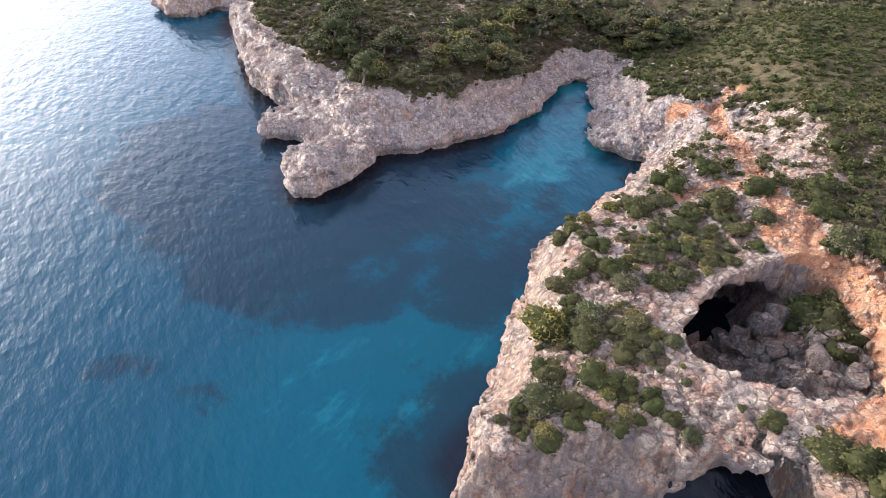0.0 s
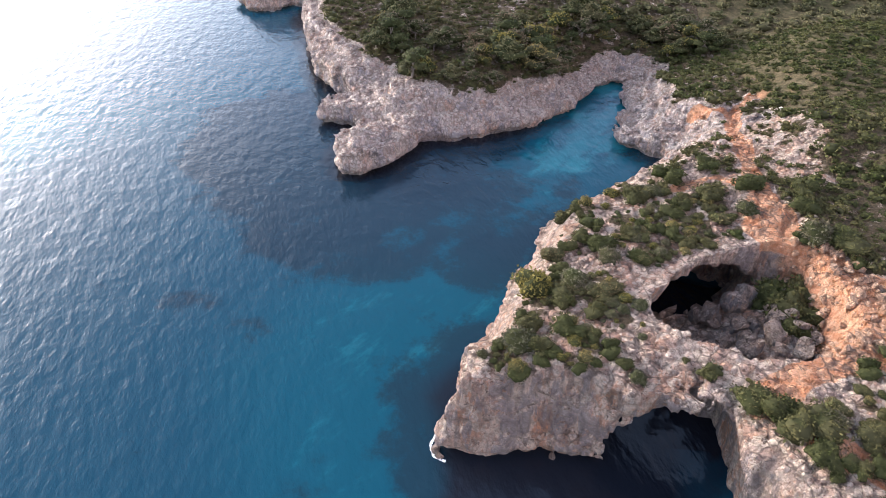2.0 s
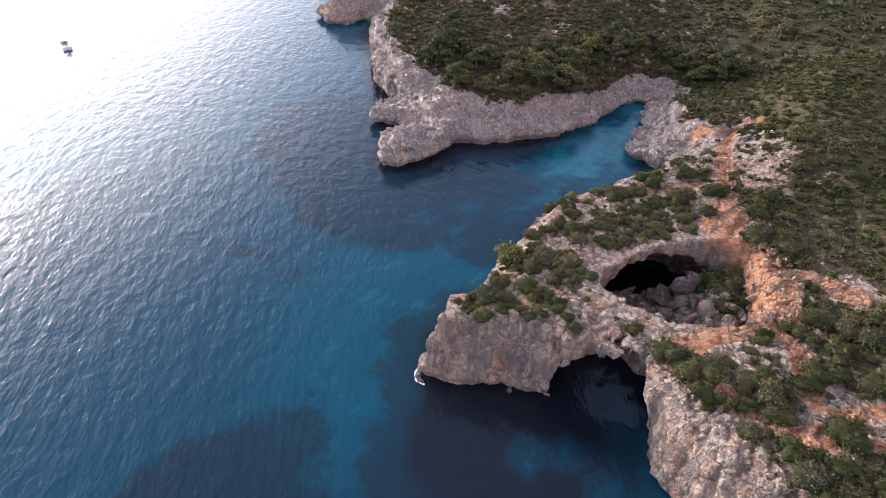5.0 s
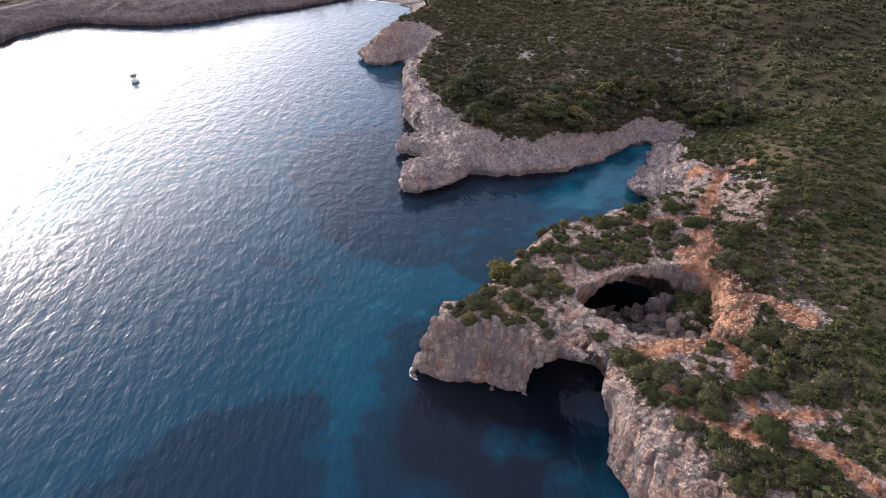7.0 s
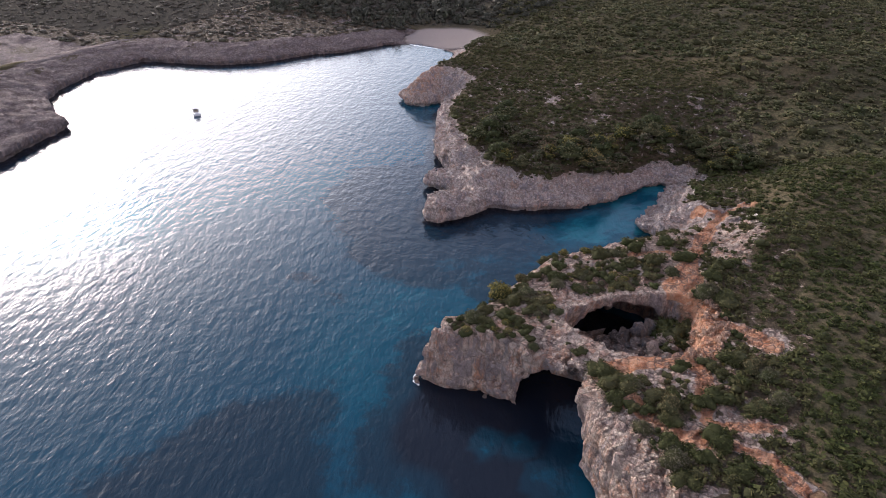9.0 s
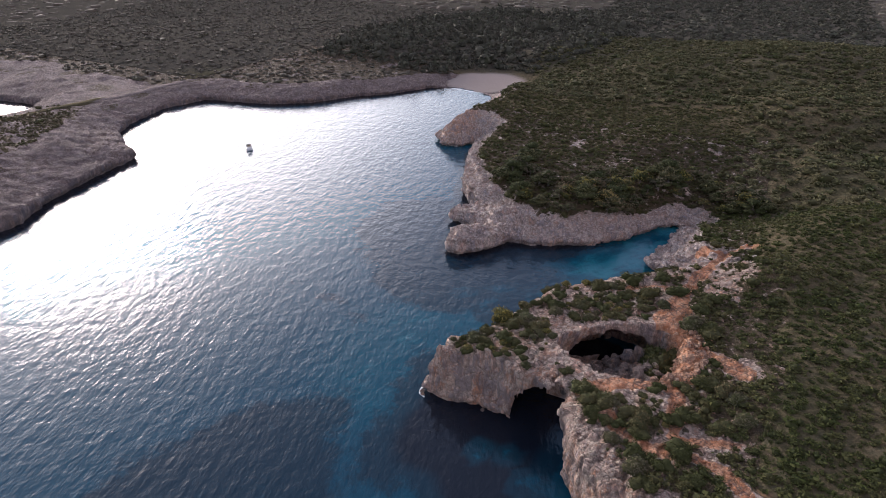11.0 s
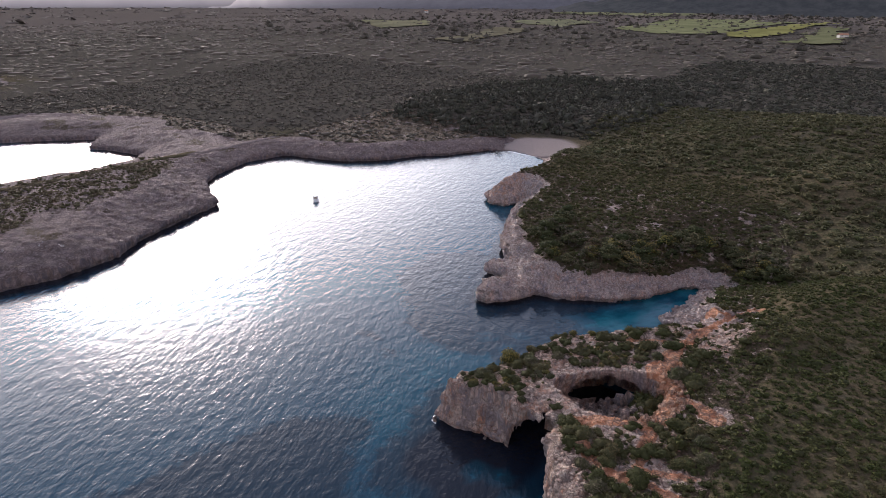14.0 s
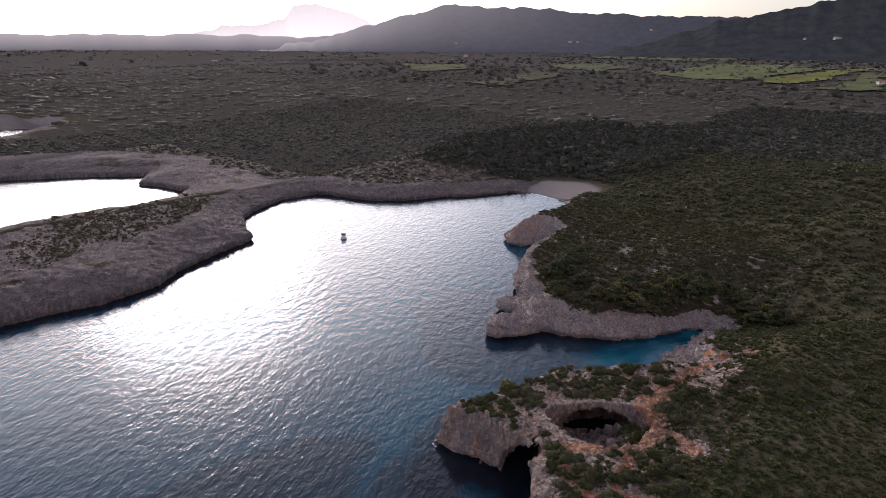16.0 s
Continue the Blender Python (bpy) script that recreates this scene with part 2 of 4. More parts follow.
def skin(f, low, step):
    """The surface where f turns from solid (above 0) to air, as a net of four-sided faces."""
    nx, ny, nz = f.shape
    solid = f > 0
    cell = (nx - 1, ny - 1, nz - 1)
    total, count = np.zeros((*cell, 3), np.float32), np.zeros(cell, np.float32)
    corner = lambda a, i, j, k: a[i:i + nx - 1, j:j + ny - 1, k:k + nz - 1]
    for axis in range(3):
        for p in (0, 1):
            for q in (0, 1):
                at = [p, q]
                at.insert(axis, 0)
                to = list(at)
                to[axis] = 1
                a, b = corner(f, *at), corner(f, *to)
                cut = (a > 0) != (b > 0)
                s = np.where(cut, a / np.where(cut, a - b, 1), 0)
                for c in range(3):
                    total[..., c] += np.where(cut, at[c] + (s if c == axis else 0), 0)
                count += cut
    used = count > 0
    number = np.full(cell, -1, np.int64)
    number[used] = np.arange(used.sum())
    where = np.argwhere(used)
    verts = (where + total[used] / count[used][:, None]) * step + np.asarray(low)
    faces = []
    for axis in range(3):
        b, c = (axis + 1) % 3, (axis + 2) % 3
        lo, hi = [slice(None)] * 3, [slice(None)] * 3
        lo[axis], hi[axis] = slice(0, -1), slice(1, None)
        a0, a1 = solid[tuple(lo)], solid[tuple(hi)]
        idx = np.argwhere(a0 != a1)
        ok = np.ones(len(idx), bool)
        for g in (b, c):
            ok &= (idx[:, g] > 0) & (idx[:, g] < f.shape[g] - 1)
        idx = idx[ok]
        out = a0[tuple(idx.T)]
        ring = []
        for db, dc in ((1, 1), (0, 1), (0, 0), (1, 0)):
            m = idx.copy()
            m[:, b] -= db
            m[:, c] -= dc
            ring.append(number[tuple(m.T)])
        quad = np.stack(ring, 1)
        quad[~out] = quad[~out][:, ::-1]
        faces.append(quad)
    return verts, np.concatenate(faces)


def whole(verts, faces, least):
    """Drops the loose crumbs of a net: all pieces with fewer corners than least."""
    label = np.arange(len(verts))
    while True:
        low = label[faces].min(1)
        before = label.copy()
        for c in range(faces.shape[1]):
            np.minimum.at(label, faces[:, c], low)
        label = label[label]
        if (label == before).all():
            break
    size = np.bincount(label, minlength=len(verts))
    keep = size[label] >= least
    number = np.cumsum(keep) - 1
    faces = faces[keep[faces].all(1)]
    return verts[keep], number[faces]


def part(name, bm, material, parent=None, label=""):
    me = bpy.data.meshes.new(name)
    bm.to_mesh(me)
    bm.free()
    me.materials.append(material)
    ob = new(name, me)
    ob.parent = parent
    return tagged(ob, label)


# ---- materials ----
def mat(name):
    m = bpy.data.materials.new(name)
    m.use_nodes = True
    return m, m.node_tree, m.node_tree.nodes["Principled BSDF"]


def node(tree, kind, **sets):
    n = tree.nodes.new(kind)
    for key, value in sets.items():
        n.inputs[key].default_value = value
    return n


def tex(tree, coord, scale, detail=4, rough=0.6, stretch=None):
    """The value of a noise at a scale in cycles a metre."""
    n = node(tree, "ShaderNodeTexNoise", Scale=scale, Detail=detail, Roughness=rough)
    if stretch:
        mp = tree.nodes.new("ShaderNodeMapping")
        mp.vector_type = "TEXTURE"
        mp.inputs["Scale"].default_value, mp.inputs["Rotation"].default_value = [1 / s for s in stretch[0]], stretch[1]
        tree.links.new(coord, mp.inputs["Vector"])
        coord = mp.outputs["Vector"]
    tree.links.new(coord, n.inputs["Vector"])
    return n.outputs["Fac"]


def band(tree, value, a, b):
    n = node(tree, "ShaderNodeMapRange", **{"From Min": a, "From Max": b})
    n.interpolation_type = "SMOOTHSTEP"
    tree.links.new(value, n.inputs["Value"])
    return n.outputs["Result"]


def blend(tree, fac, a, b, mode="MIX"):
    n = tree.nodes.new("ShaderNodeMix")
    n.data_type, n.blend_type = "RGBA", mode
    for i, v in ((0, fac), (6, a), (7, b)):
        if isinstance(v, (int, float)):
            n.inputs[i].default_value = v
        elif isinstance(v, tuple):
            n.inputs[i].default_value = (*v, 1)
        else:
            tree.links.new(v, n.inputs[i])
    return n.outputs[2]


def calc(tree, op, a, b=0.0):
    n = tree.nodes.new("ShaderNodeMath")
    n.operation = op
    for i, v in ((0, a), (1, b)):
        if isinstance(v, (int, float)):
            n.inputs[i].default_value = v
        else:
            tree.links.new(v, n.inputs[i])
    return n.outputs[0]


def bump(tree, bsdf, height, strength, distance):
    n = node(tree, "ShaderNodeBump", Strength=strength, Distance=distance)
    tree.links.new(height, n.inputs["Height"])
    tree.links.new(n.outputs["Normal"], bsdf.inputs["Normal"])


def place(tree):
    return tree.nodes.new("ShaderNodeNewGeometry").outputs["Position"]


def value(tree, key):
    n = tree.nodes.new("ShaderNodeAttribute")
    n.attribute_name = key
    return n.outputs["Fac"]


def limestone(name, pale, grey, rust, joints=0.85, karst=0.3, gaping=0.13, grain=1.0):
    """Weathered karst limestone with rust stains, red earth where soil is 1, and leaf litter where green is 1."""
    m, t, b = mat(name)
    p = place(t)
    mid, fine = tex(t, p, 0.7, 5, 0.65), tex(t, p, 3.2, 5, 0.7)
    col = blend(t, band(t, mid, 0.36, 0.62), grey, pale)
    col = blend(t, calc(t, "MULTIPLY", band(t, value(t, "block"), 0.0, 1.0), 0.55), col, tuple(min(c * 1.25, 0.75) for c in pale))
    col = blend(t, calc(t, "MULTIPLY", band(t, tex(t, p, 0.23, 4, 0.6, ((1, 1, 0.45), (0, 0, 0))), 0.44, 0.62), 0.8), col, rust)
    col = blend(t, calc(t, "MULTIPLY", band(t, tex(t, p, 0.5, 5, 0.7, ((1, 1, 0.3), (0, 0, 0))), 0.56, 0.7), 0.5), col, (0.2, 0.175, 0.17))
    vor = node(t, "ShaderNodeTexVoronoi", Scale=joints)
    vor.feature = "DISTANCE_TO_EDGE"
    warp = node(t, "ShaderNodeVectorMath")
    warp.operation = "MULTIPLY_ADD"
    wn3 = node(t, "ShaderNodeTexNoise", Scale=1.1, Detail=3.0)
    t.links.new(p, wn3.inputs["Vector"])
    t.links.new(wn3.outputs["Color"], warp.inputs[0])
    warp.inputs[1].default_value = (0.7, 0.7, 0.7)
    t.links.new(p, warp.inputs[2])
    t.links.new(warp.outputs[0], vor.inputs["Vector"])
    vor2 = node(t, "ShaderNodeTexVoronoi", Scale=joints * 2.3)
    vor2.feature = "DISTANCE_TO_EDGE"
    t.links.new(warp.outputs[0], vor2.inputs["Vector"])
    open_joint = calc(t, "MULTIPLY", band(t, tex(t, p, 0.35, 3), 0.4, 0.6), gaping)
    crack = calc(t, "MULTIPLY", band(t, calc(t, "SUBTRACT", vor.outputs["Distance"], open_joint), -0.05, 0.035), band(t, vor2.outputs["Distance"], -0.05, 0.06))
    geo = t.nodes.new("ShaderNodeNewGeometry")
    split = t.nodes.new("ShaderNodeSeparateXYZ")
    t.links.new(geo.outputs["True Normal"], split.inputs[0])
    steep = band(t, calc(t, "ABSOLUTE", split.outputs["Z"]), 0.75, 0.3)
    flat = calc(t, "SUBTRACT", 1.0, calc(t, "MULTIPLY", steep, 0.85))
    # seeps run down the steep faces: rust, pale lime and grey
    seep = tex(t, p, 0.75, 5, 0.65, ((1, 1, 0.16), (0, 0, 0)))
    seep2 = tex(t, p, 0.33, 4, 0.6, ((1, 1, 0.22), (0, 0, 0)))
    col = blend(t, calc(t, "MULTIPLY", calc(t, "MULTIPLY", band(t, seep2, 0.51, 0.62), steep), 0.7), col, tuple(a * b for a, b in zip(rust, (1.12, 1.0, 0.9))))
    col = blend(t, calc(t, "MULTIPLY", calc(t, "MULTIPLY", band(t, calc(t, "ADD", calc(t, "MULTIPLY", seep, 0.5), calc(t, "MULTIPLY", mid, 0.5)), 0.49, 0.55), steep), 0.85), col, tuple(min(c * 1.08, 0.88) for c in pale))
    col = blend(t, calc(t, "MULTIPLY", calc(t, "MULTIPLY", band(t, seep, 0.47, 0.41), steep), 0.7), col, tuple(c * k for c, k in zip(grey, (0.52, 0.56, 0.62))))
    curtain = tex(t, p, 0.42, 4, 0.6, ((1, 1, 0.2), (0, 0, 0)))
    col = blend(t, calc(t, "MULTIPLY", calc(t, "MULTIPLY", band(t, curtain, 0.5, 0.56), steep), 0.85), col, tuple(c * k for c, k in zip(grey, (0.62, 0.74, 0.90))))
    # each block of the pavement has its own tone
    cell = node(t, "ShaderNodeTexVoronoi", Scale=joints)
    t.links.new(warp.outputs[0], cell.inputs["Vector"])
    cell2 = node(t, "ShaderNodeTexVoronoi", Scale=joints * 2.3)
    t.links.new(warp.outputs[0], cell2.inputs["Vector"])
    tone = calc(t, "ADD", calc(t, "MULTIPLY", cell.outputs["Color"], 0.5), calc(t, "MULTIPLY", cell2.outputs["Color"], 0.5))
    col = blend(t, calc(t, "MULTIPLY", calc(t, "MULTIPLY", band(t, tone, 0.48, 0.25), flat), 0.45), col, tuple(c * 0.75 for c in grey))
    col = blend(t, calc(t, "MULTIPLY", calc(t, "MULTIPLY", band(t, tone, 0.45, 0.62), flat), 0.85), col, tuple(min(c * 1.12, 0.88) for c in pale))
    col = blend(t, calc(t, "MULTIPLY", band(t, fine, 0.55, 0.75), 0.3), col, (0.62, 0.55, 0.49))
    groove = tex(t, p, 1.3, 4, 0.6, ((1.0, 0.25, 0.6), (0, 0, radians(35))))
    col = blend(t, calc(t, "MULTIPLY", band(t, groove, 0.58, 0.68), 0.3), col, (0.2, 0.16, 0.14))
    # dark joints, with occlusion in the clefts painted into the colour
    col = blend(t, calc(t, "MULTIPLY", value(t, "joint"), 0.5), col, (0.14, 0.11, 0.095))
    soil = blend(t, band(t, mid, 0.35, 0.65), (0.66, 0.27, 0.13), (0.82, 0.47, 0.29))
    mess = calc(t, "ADD", value(t, "soil"), calc(t, "MULTIPLY", calc(t, "SUBTRACT", mid, 0.5), 0.9))
    col = blend(t, calc(t, "MULTIPLY", band(t, mess, 0.38, 0.66), 0.95), col, soil)
    # dark solution pits and open joints
    pit = tex(t, p, 2.1, 5, 0.7)
    col = blend(t, calc(t, "MULTIPLY", calc(t, "MULTIPLY", band(t, pit, 0.44, 0.37), flat), 0.75), col, tuple(c * 0.25 for c in rust))
    col = blend(t, calc(t, "MULTIPLY", calc(t, "MULTIPLY", calc(t, "SUBTRACT", 1.0, crack), 0.68 if grain == 1.0 else 0.42), flat if grain == 1.0 else 1.0), col, (0.13, 0.095, 0.078))
    grit = tex(t, p, 6.5, 4, 0.75)
    col = blend(t, calc(t, "MULTIPLY", band(t, grit, 0.48, 0.36), 0.45 * grain), col, tuple(c * 0.42 for c in grey))
    col = blend(t, calc(t, "MULTIPLY", band(t, grit, 0.56, 0.68), 0.45), col, tuple(min(c * 1.12, 0.9) for c in pale))
    litter = blend(t, band(t, fine, 0.35, 0.65), (0.065, 0.052, 0.03), (0.16, 0.115, 0.07))
    mess = calc(t, "ADD", value(t, "green"), calc(t, "MULTIPLY", calc(t, "SUBTRACT", mid, 0.5), 1.2))
    col = blend(t, band(t, mess, 0.45, 0.6), col, litter)
    t.links.new(col, b.inputs["Base Color"])
    b.inputs["Roughness"].default_value = 0.9
    b.inputs["Specular IOR Level"].default_value = 0.2
    h = calc(t, "ADD", calc(t, "MULTIPLY", mid, 0.65), calc(t, "ADD", calc(t, "MULTIPLY", fine, 0.6), calc(t, "MULTIPLY", calc(t, "MULTIPLY", crack, 0.4), flat)))
    h = calc(t, "ADD", h, calc(t, "ADD", calc(t, "ADD", calc(t, "MULTIPLY", pit, 0.5), calc(t, "MULTIPLY", calc(t, "MULTIPLY", tone, flat), 0.6)), calc(t, "MULTIPLY", calc(t, "MULTIPLY", calc(t, "ADD", seep, calc(t, "MULTIPLY", curtain, 1.4)), steep), 1.5)))
    h = calc(t, "ADD", h, calc(t, "MULTIPLY", grit, 0.28))
    lump = node(t, "ShaderNodeTexVoronoi", Scale=joints * 1.9)
    t.links.new(warp.outputs[0], lump.inputs["Vector"])
    h = calc(t, "SUBTRACT", h, calc(t, "ADD", calc(t, "MULTIPLY", lump.outputs["Distance"], karst), calc(t, "MULTIPLY", groove, 0.7)))
    bump(t, b, h, 1.0, 1.1 if grain == 1.0 else 0.8)
    return m


def foliage(name, dark, light, dry, fuzz=0.0):
    m, t, b = mat(name)
    p = place(t)
    geo = t.nodes.new("ShaderNodeNewGeometry")
    info = t.nodes.new("ShaderNodeObjectInfo")
    col = blend(t, geo.outputs["Random Per Island"], dark, light)
    tone = calc(t, "ADD", tex(t, p, 0.09, 3), calc(t, "MULTIPLY", calc(t, "SUBTRACT", info.outputs["Random"], 0.5), 0.45))
    col = blend(t, calc(t, "MULTIPLY", band(t, tone, 0.42, 0.75), 0.75), col, dry)
    fresh = tuple(c * k for c, k in zip(light, (0.85, 1.1, 0.75)))
    col = blend(t, calc(t, "MULTIPLY", band(t, tex(t, p, 0.17, 4, 0.65), 0.55, 0.68), 0.4), col, fresh)
    t.links.new(col, b.inputs["Base Color"])
    b.inputs["Roughness"].default_value = 0.8
    b.inputs["Specular IOR Level"].default_value = 0.06
    b.inputs["Sheen Weight"].default_value, b.inputs["Sheen Roughness"].default_value = fuzz, 0.6
    return m


def plain(name, colour, rough=0.6, metal=0.0, grain=8.0, spread=0.12):
    m, t, b = mat(name)
    shade = tuple(c * (1 - spread) for c in colour)
    t.links.new(blend(t, tex(t, place(t), grain), shade, colour), b.inputs["Base Color"])
    b.inputs["Roughness"].default_value, b.inputs["Metallic"].default_value = rough, metal
    return m


ROCK = limestone("limestone", (0.86, 0.645, 0.525), (0.64, 0.455, 0.375), (0.68, 0.35, 0.215))
ROCK_GREY = limestone("grey limestone", (0.88, 0.70, 0.615), (0.72, 0.55, 0.48), (0.72, 0.48, 0.37), 1.3, 0.6, 0.12, 0.7)
ROCK_DULL = limestone("dull grey limestone", (0.40, 0.315, 0.295), (0.22, 0.175, 0.165), (0.33, 0.235, 0.19), 0.8, 0.3)
BUSH = foliage("maquis leaves", (0.030, 0.040, 0.013), (0.076, 0.082, 0.026), (0.105, 0.090, 0.040))
MASTIC = foliage("mastic leaves", (0.033, 0.040, 0.014), (0.070, 0.073, 0.026), (0.10, 0.087, 0.038))
HEATH = foliage("heath leaves", (0.058, 0.056, 0.024), (0.112, 0.10, 0.043), (0.15, 0.12, 0.062))
ROSEMARY = foliage("rosemary leaves", (0.06, 0.06, 0.036), (0.112, 0.104, 0.066), (0.14, 0.118, 0.078))
BUSH_OLIVE = foliage("olive leaves", (0.12, 0.105, 0.03), (0.25, 0.205, 0.06), (0.24, 0.18, 0.08))
# dark core colour, holding the shade inside a shrub
HEART_SHADE = foliage("shrub core shade", (0.026, 0.031, 0.012), (0.042, 0.045, 0.018), (0.058, 0.054, 0.026))
DULL_BUSH = foliage("dull olive leaves", (0.05, 0.048, 0.026), (0.10, 0.09, 0.05), (0.125, 0.10, 0.062))
WOODS = foliage("pine and olive leaves", (0.040, 0.052, 0.022), (0.105, 0.115, 0.05), (0.14, 0.122, 0.066))
DRY = foliage("grey-olive leaves", (0.10, 0.088, 0.06), (0.175, 0.145, 0.10), (0.2, 0.14, 0.09))
# leaf colours far off are lifted and browned to stand in for haze
FAR_WOODS = foliage("haze-toned far woods", (0.074, 0.068, 0.053), (0.105, 0.095, 0.073), (0.115, 0.095, 0.076))
HAZY_WOODS = foliage("haze-paled farthest woods", (0.125, 0.108, 0.09), (0.14, 0.12, 0.10), (0.145, 0.12, 0.098))
VALE = foliage("bare grey twigs and dull leaves", (0.045, 0.046, 0.034), (0.10, 0.096, 0.072), (0.12, 0.10, 0.08))
PALE_TREE = foliage("pale olive leaves", (0.085, 0.086, 0.042), (0.165, 0.155, 0.08), (0.18, 0.15, 0.085))
BARK = plain("pale bark", (0.24, 0.2, 0.17), 0.9)


def land_material():
    """Earth, litter and low plants between the shrubs; bare rock along the shore; sand on the beach."""
    m, t, b = mat("scrub ground")
    p = place(t)
    fine, mid, wide = tex(t, p, 0.9, 6, 0.7), tex(t, p, 0.22, 5, 0.65), tex(t, p, 0.018, 4, 0.6)
    col = blend(t, band(t, fine, 0.38, 0.62), (0.066, 0.058, 0.033), (0.13, 0.102, 0.062))
    col = blend(t, calc(t, "MULTIPLY", band(t, mid, 0.5, 0.7), 0.6), col, (0.16, 0.14, 0.09))
    col = blend(t, calc(t, "MULTIPLY", band(t, wide, 0.45, 0.7), 0.4), col, (0.05, 0.06, 0.03))
    # wood and heath pale the far ground, putting haze into its colour
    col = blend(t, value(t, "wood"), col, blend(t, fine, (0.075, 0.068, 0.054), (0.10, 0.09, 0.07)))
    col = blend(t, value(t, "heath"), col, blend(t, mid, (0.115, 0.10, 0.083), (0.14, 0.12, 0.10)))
    rock = blend(t, band(t, fine, 0.35, 0.65), (0.15, 0.125, 0.115), (0.30, 0.25, 0.225))
    mess = calc(t, "ADD", value(t, "bare"), calc(t, "MULTIPLY", calc(t, "SUBTRACT", mid, 0.5), 1.2))
    col = blend(t, band(t, mess, 0.4, 0.65), col, rock)
    col = blend(t, value(t, "soil"), col, blend(t, fine, (0.3, 0.14, 0.08), (0.44, 0.25, 0.16)))
    col = blend(t, value(t, "sand"), col, blend(t, fine, (0.27, 0.225, 0.2), (0.36, 0.305, 0.275)))
    t.links.new(col, b.inputs["Base Color"])
    b.inputs["Roughness"].default_value = 1.0
    b.inputs["Specular IOR Level"].default_value = 0.0
    bump(t, b, calc(t, "ADD", fine, mid), 0.8, 0.9)
    return m


LAND = land_material()


def water_material():
    """Clear sea over pale sand, dark seagrass meadows and painted rock shade, with a light wind swell."""
    m, t, b = mat("sea water")
    p = place(t)
    ragged = calc(t, "MULTIPLY", calc(t, "SUBTRACT", tex(t, p, 0.13, 9, 0.74), 0.5), 2.9)
    col = blend(t, value(t, "shallow"), (0.004, 0.043, 0.074), (0.002, 0.056, 0.090))
    bright = calc(t, "SUBTRACT", calc(t, "ADD", value(t, "shallow"), calc(t, "MULTIPLY", calc(t, "SUBTRACT", tex(t, p, 0.3, 6, 0.7, ((1.0, 0.4, 1.0), (0, 0, radians(-35)))), 0.5), 1.6)), 1.0)
    col = blend(t, band(t, bright, 0.0, 0.6), col, (0.012, 0.128, 0.168))
    thick = calc(t, "ADD", 0.64, calc(t, "MULTIPLY", band(t, value(t, "grass_shade"), 1.0, 1.5), 0.36))
    grass_shade = calc(t, "MULTIPLY", band(t, calc(t, "ADD", value(t, "grass_shade"), ragged), 0.25, 0.82), thick)
    col = blend(t, grass_shade, col, (0.008, 0.011, 0.018))
    t.links.new(col, b.inputs["Base Color"])
    b.inputs["Roughness"].default_value = 0.05
    b.inputs["IOR"].default_value = 1.33
    swell = tex(t, p, 0.40, 2, 0.5, ((1.0, 0.5, 1.0), (0, 0, radians(30))))
    chop = tex(t, p, 0.95, 3, 0.55, ((1.0, 0.5, 1.0), (0, 0, radians(22))))
    fine = tex(t, p, 2.4, 3, 0.6, ((1.0, 0.6, 1.0), (0, 0, radians(10))))
    h = calc(t, "ADD", calc(t, "MULTIPLY", swell, 0.56), calc(t, "ADD", calc(t, "MULTIPLY", chop, 0.34), calc(t, "MULTIPLY", fine, 0.07)))
    bump(t, b, h, 0.52, 0.6)
    return m


SEA = water_material()
WHITE = plain("white gelcoat", (0.8, 0.8, 0.79), 0.3)
TEAK = plain("boat deck", (0.32, 0.25, 0.18), 0.7)
STEEL = plain("brushed steel", (0.6, 0.6, 0.6), 0.3, 1.0)
GLASS_DARK = plain("tinted windscreen", (0.03, 0.035, 0.04), 0.08)
PLASTER = plain("white plaster", (0.7, 0.66, 0.6), 0.9)
ROOF = plain("clay roof tiles", (0.42, 0.22, 0.13), 0.9)

# ---- land ----


def growth(a, b, step, low, high, rate=1.13):
    """Grid lines: even from a to b, then wider and wider out to low and high."""
    mid, up, down, s = list(np.arange(a, b + step / 2, step)), [], [], step
    while (up or mid)[-1] < high:
        s *= rate
        up.append((up or mid)[-1] + s)
    s = step
    while (down or mid[:1])[-1] > low:
        s *= rate
        down.append((down or mid[:1])[-1] - s)
    return np.array(down[::-1] + mid + up)


def sheet(xs, ys):
    """Vertices and faces of a grid over xs and ys, without heights."""
    gx, gy = np.meshgrid(xs, ys, indexing="ij")
    n = np.arange(gx.size).reshape(gx.shape)
    faces = np.stack([n[:-1, :-1], n[1:, :-1], n[1:, 1:], n[:-1, 1:]], -1).reshape(-1, 4)
    return gx.ravel(), gy.ravel(), faces


BLOCKS = [((-5.0, 7.0, -2.0), (62.0, 96.0, 18.4), 0.27), ((-88.0, 84.0, -2.0), (54.0, 204.0, 16.4), 0.39),
          ((-242.0, -44.0, -2.0), (-92.0, 300.0, 13.0), 1.1), ((-424.0, -64.0, -2.0), (-244.0, 196.0, 13.0), 1.7),
          ((-104.0, 201.0, -2.0), (-62.0, 270.0, 13.0), 0.8), ((34.0, -110.0, -2.0), (128.0, 9.6, 19.0), 0.9)]
PENINSULA_GREEN = [(-180, 15), (-215, 18), (-250, 45), (-250, 102), (-225, 118), (-182, 95), (-192, 60)]


